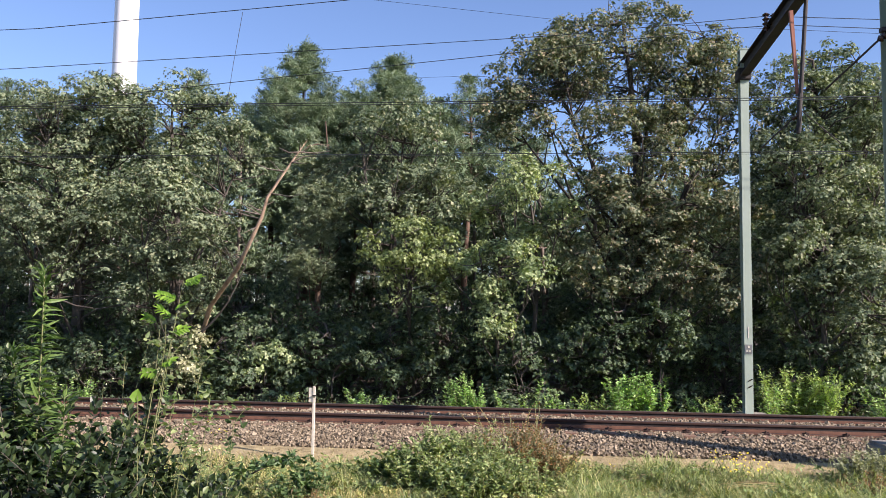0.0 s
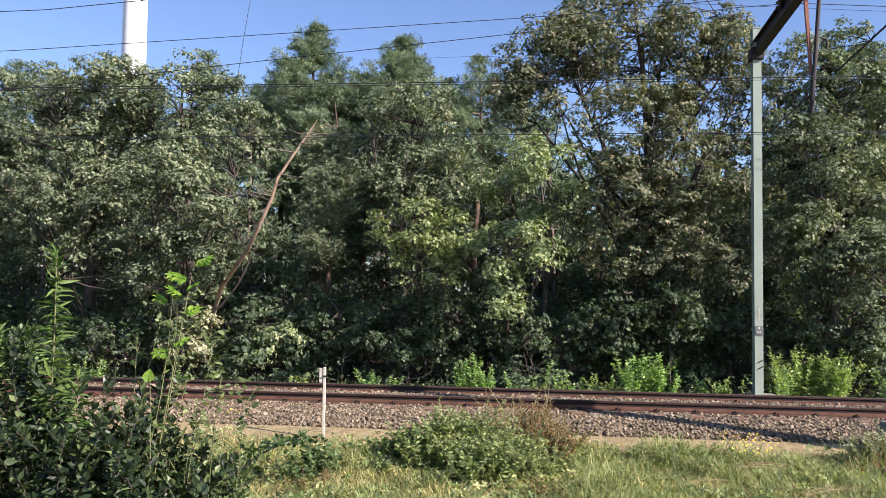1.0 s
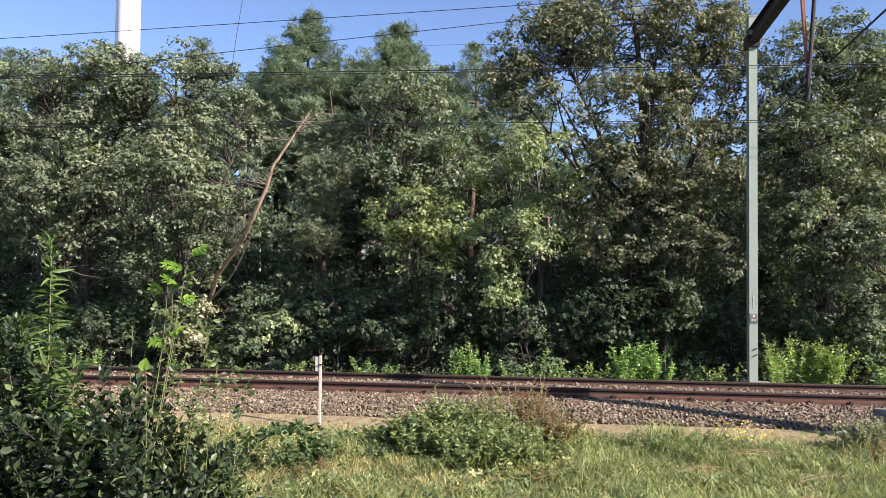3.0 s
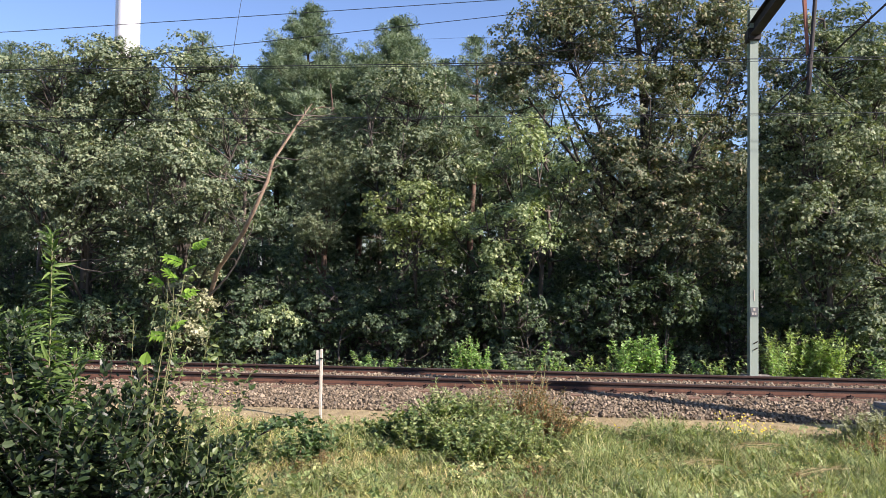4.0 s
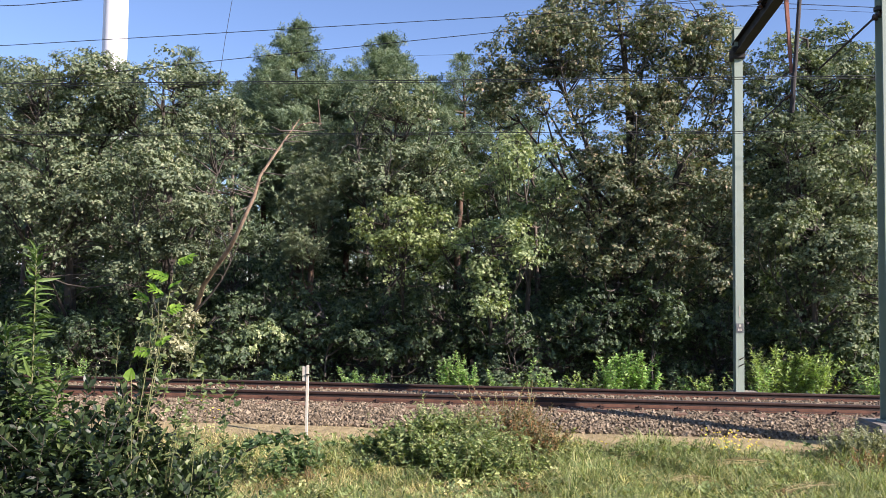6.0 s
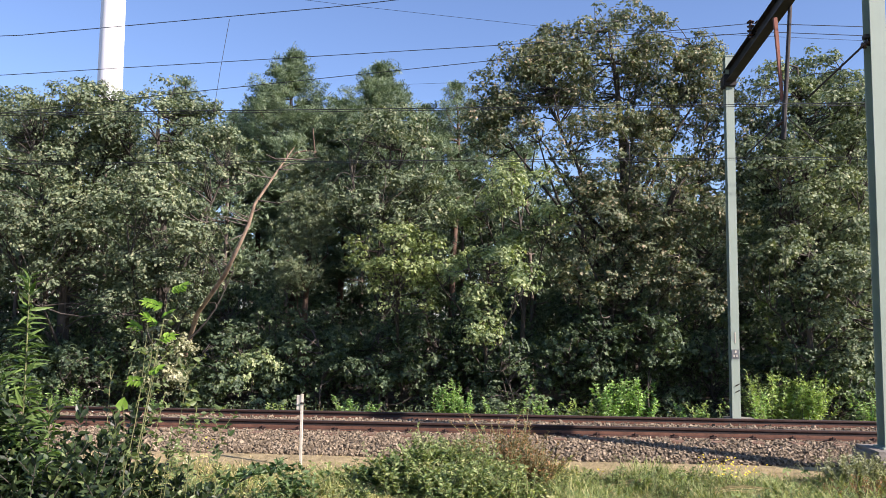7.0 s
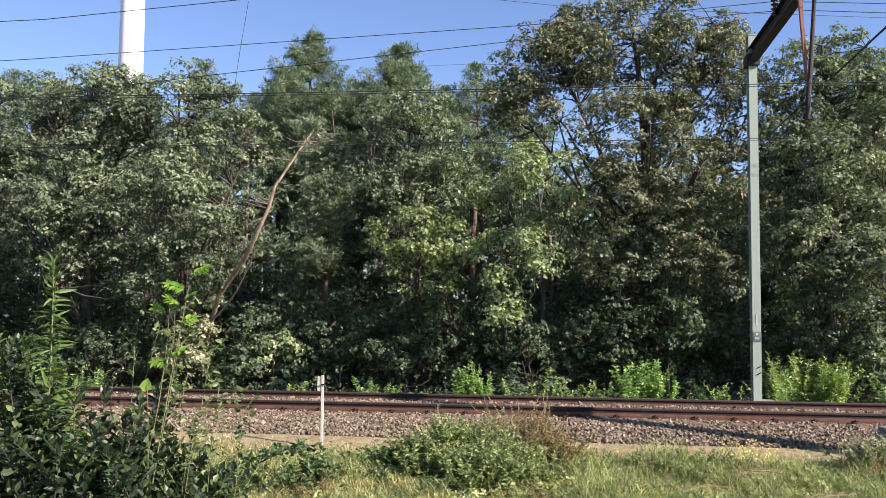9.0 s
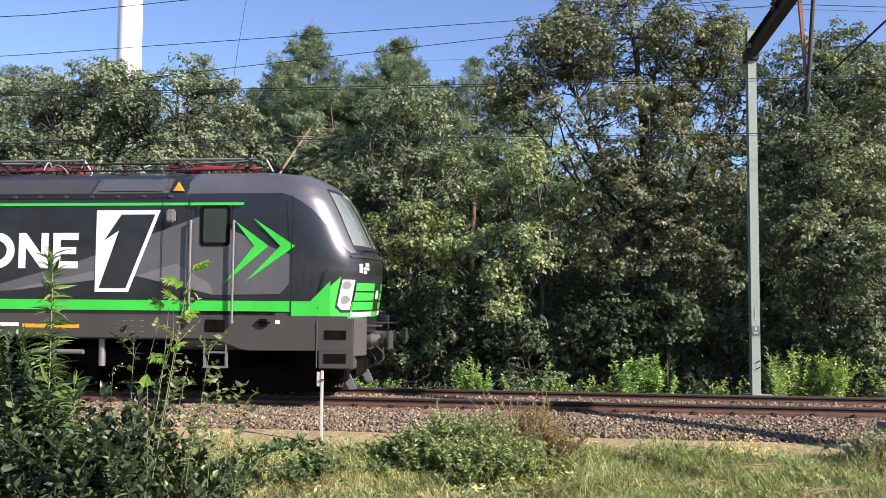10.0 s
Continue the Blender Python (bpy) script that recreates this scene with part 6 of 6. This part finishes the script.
    # doors, windows, handrails, small fittings
    door = side_poly(loco, "cab_door", [(3.47, 1.80), (3.47, 3.50), (2.83, 3.50), (2.83, 1.80)], BODY, 0.6, "charcoal cab door")
    side_poly(door, "pane_frame", [(3.41, 2.78), (3.37, 2.74), (2.89, 2.74), (2.85, 2.78), (2.85, 3.43), (2.89, 3.47), (3.37, 3.47), (3.41, 3.43)], DEEP, 5)
    side_poly(door, "pane", [(3.345, 2.83), (3.32, 2.80), (2.94, 2.80), (2.915, 2.83), (2.915, 3.38), (2.94, 3.41), (3.32, 3.41), (3.345, 3.38)], SIDEGLASS, 7, "dark reflecting side window")
    for s in (2.76, 3.56):
        rail = part("handrail", rod((HALF - s, -1.58, 1.35), (HALF - s, -1.58, 3.2), 0.022, 10), STEELGREY, loco, "vertical steel handrail")
        for z in (1.38, 3.17):
            part("foot", rod((HALF - s, -1.5, z), (HALF - s, -1.58, z), 0.018, 8), STEELGREY, rail)
    part("mirror_camera", box(HALF - 4.02, HALF - 3.86, -1.62, -1.5, 3.16, 3.40, 0.03), STEELGREY, loco, "small grey side camera")
    for s in (1.71, 3.62, 4.12):
        side_poly(loco, "seam", [(s + 0.006, 1.46), (s + 0.006, 3.66), (s - 0.006, 3.66), (s - 0.006, 1.46)], BLACK, 6)
    # skirt and ladder
    for sg in (-1, 1):
        y0, y1 = sorted((sg * 1.49, sg * 1.36))
        out = [(HALF - 0.68, 1.5), (HALF - 0.68, 0.9), (HALF - 2.45, 0.88), (HALF - 2.6, 0.9), (HALF - 3.1, 1.08), (-HALF + 3.1, 1.08), (-HALF + 2.6, 0.9), (-HALF + 0.68, 0.9), (-HALF + 0.68, 1.5)]
        sk = part("side_skirt", prism(out, sg * 1.497 - 0.02, sg * 1.497 + 0.02), SKIRT, loco, "brown-grey lower side panel")
        lower = part("lower_side", box(-HALF + 1.75, HALF - 1.75, y0, y1 + 0.0, 1.05, 1.57, 0.01), SKIRT, loco, "brown-grey sill")
        for xs in (HALF - 3.1, -HALF + 3.1):
            ladder = part("ladder", box(xs - 0.20, xs - 0.17, sg * 1.46 - 0.04, sg * 1.46 + 0.04, 0.56, 1.16), STEELGREY, loco, "steel access ladder")
            part("upright", box(xs + 0.20, xs + 0.23, sg * 1.46 - 0.04, sg * 1.46 + 0.04, 0.56, 1.16), STEELGREY, ladder)
            for z in (0.56, 0.82):
                part("rung", box(xs - 0.2, xs + 0.23, sg * 1.46 - 0.06, sg * 1.46 + 0.06, z, z + 0.03), STEELGREY, ladder)
            # no hollow here: its shade is a black block on the panel
            part("step_recess", box(xs - 0.17, xs + 0.19, sg * 1.52 - 0.012, sg * 1.52 + 0.012, 1.2, 1.42, 0.01), DEEP, ladder, "black block standing for a shaded step recess")
        # black block gives the oval hollow's shade by colour
        part("oval_recess", box(HALF - 2.32, HALF - 2.08, sg * 1.52 - 0.012, sg * 1.52 + 0.012, 1.31, 1.44, 0.05), DEEP, sk, "black block standing for a shaded oval recess")
    for s, w, z in ((5.65, 1.1, 1.24), (6.82, 0.4, 1.26)):
        side_poly(loco, "label_strip", [(s + w, z), (s + w, z + 0.07), (s, z + 0.07), (s, z)], AMBER if s < 6 else WHITE, 7, "amber label strip" if s < 6 else "pale lettering bar")
    for s in (4.6, 4.75, 4.42):
        for z in (1.18, 1.28, 1.38):
            side_poly(loco, "small_label", [(s + 0.07, z), (s + 0.07, z + 0.014), (s, z + 0.014), (s, z)], PALEGREY, 7)
    side_poly(loco, "small_label", [(1.98, 1.35), (1.98, 1.42), (1.90, 1.42), (1.90, 1.35)], WHITE, 7)
    # roof
    for k in range(-11, 12):
        x = k * 0.5
        for sg in (-1, 1):
            part("roof_clip", box(x - 0.045, x + 0.045, sg * 1.5 - 0.02, sg * 1.5 + 0.02, 3.615, 3.665, 0.01), SKIRT, loco)
    for x0, x1, m in ((-5.6, 3.95, ROOFGREY), (4.0, 5.45, PALEGREY)):
        for sg in (-1, 1):
            bm = bmesh.new()
            vs = [bm.verts.new(v) for v in ((x0, sg * 1.492, 3.70), (x1, sg * 1.492, 3.70), (x1, sg * 1.175, 4.01), (x0, sg * 1.175, 4.01))]
            bm.faces.new(vs if sg < 0 else vs[::-1])
            bmesh.ops.solidify(bm, geom=bm.faces[:], thickness=-0.012)
            panel = part("roof_panel", bm, {ROOFGREY: MIDGREY}.get(m, m), loco, "grey sloping roof panel")
            if m is PALEGREY:
                a, b = x0 + 0.1, x1 - 0.1
                bm = bmesh.new()
                vs = [bm.verts.new(v) for v in ((a, sg * 1.476, 3.745), (b, sg * 1.476, 3.745), (b, sg * 1.225, 3.985), (a, sg * 1.225, 3.985))]
                bm.faces.new(vs)
                part("louvre", bm, ROOFGREY, panel, "darker louvred inset")
    part("warning_sign", prism([(HALF - 3.94, 3.74), (HALF - 3.74, 3.74), (HALF - 3.84, 3.90)], -1.50, -1.46), AMBER, loco, "yellow warning triangle")
    part("roof_walk", box(-5.4, 5.4, -0.75, 0.75, 4.15, 4.18, 0.01), ROOFGREY, loco)
    for x, sg in ((5.85, -1), (2.2, 1), (-2.2, -1), (-5.85, 1)):
        make_pantograph(loco, x, sg).location.z = 0.12
    rng = np.random.default_rng(77)
    for k in range(34):
        a = np.array([rng.uniform(-5, 5.2), rng.uniform(-0.9, -0.2), 4.17])
        b = a + np.array([rng.uniform(-0.9, 0.9), rng.uniform(-0.2, 0.4), 0.05])
        v, f = tubes([(curve_line(a, b, (0, 0, rng.uniform(0.12, 0.26))), np.full(8, 0.016))], 8)
        child("roof_cable", from_arrays("roof_cable", v, f, BLACK if k % 3 else STEELGREY, True), loco, "looped roof cable")
    for k in range(8):
        x = -4.2 + k * 1.2
        insulator(loco, (x, -0.7, 4.16), (x, -0.7, 4.36), 0.07, 4)
    part("roof_busbar", rod((-5.2, -0.7, 4.37), (5.3, -0.7, 4.37), 0.02, 8), BLACK, loco, "roof conductor bar")
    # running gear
    # near-black colour here stands in for the shade below the floor
    part("underfloor_box", box(-2.3, 2.3, -1.3, 1.3, 0.34, 1.06, 0.06), DEEP, loco, "underfloor equipment case coloured near black as in shade")
    # added black filler: hides the view through and imitates shade
    part("under_tray", box(-8.6, 8.6, -0.55, 0.55, 0.30, 1.0, 0.05), DEEP, loco, "black filler box standing in for the shade under the body")
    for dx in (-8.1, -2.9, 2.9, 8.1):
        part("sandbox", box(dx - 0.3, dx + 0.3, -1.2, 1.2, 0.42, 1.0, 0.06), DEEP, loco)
    for k in range(10):
        x = -5.2 + k * 1.15
        part("roof_strut", rod((x, -0.8, 4.17), (x + 0.5, -0.5, 4.42), 0.014, 6), DARKSTEEL, loco)
    for y in (-0.85, -0.3, 0.3):
        part("roof_pipe", rod((-5.3, y, 4.22), (5.6, y, 4.22), 0.018, 8), DARKSTEEL, loco)
    for cx in (-4.75, 4.75):
        make_bogie(loco, cx)
    wheels = [make_wheelset(loco, cx) for cx in (-6.25, -3.25, 3.25, 6.25)]
    return loco, wheels


loco, wheels = make_locomotive()


def motions():
    speed, end = 11.1, -12.01
    walk(loco, [(0.5 * k, pose(end + speed * (0.5 * k - 10), 0.7535, 0)) for k in range(21)])
    for w in wheels:
        x = w.location.x
        turn = math.degrees(speed / 0.625)
        walk(w, [(k / 15, pose(x, 0, 0.625, 0, (turn * k / 15) % 360, 0)) for k in range(151)])


motions()
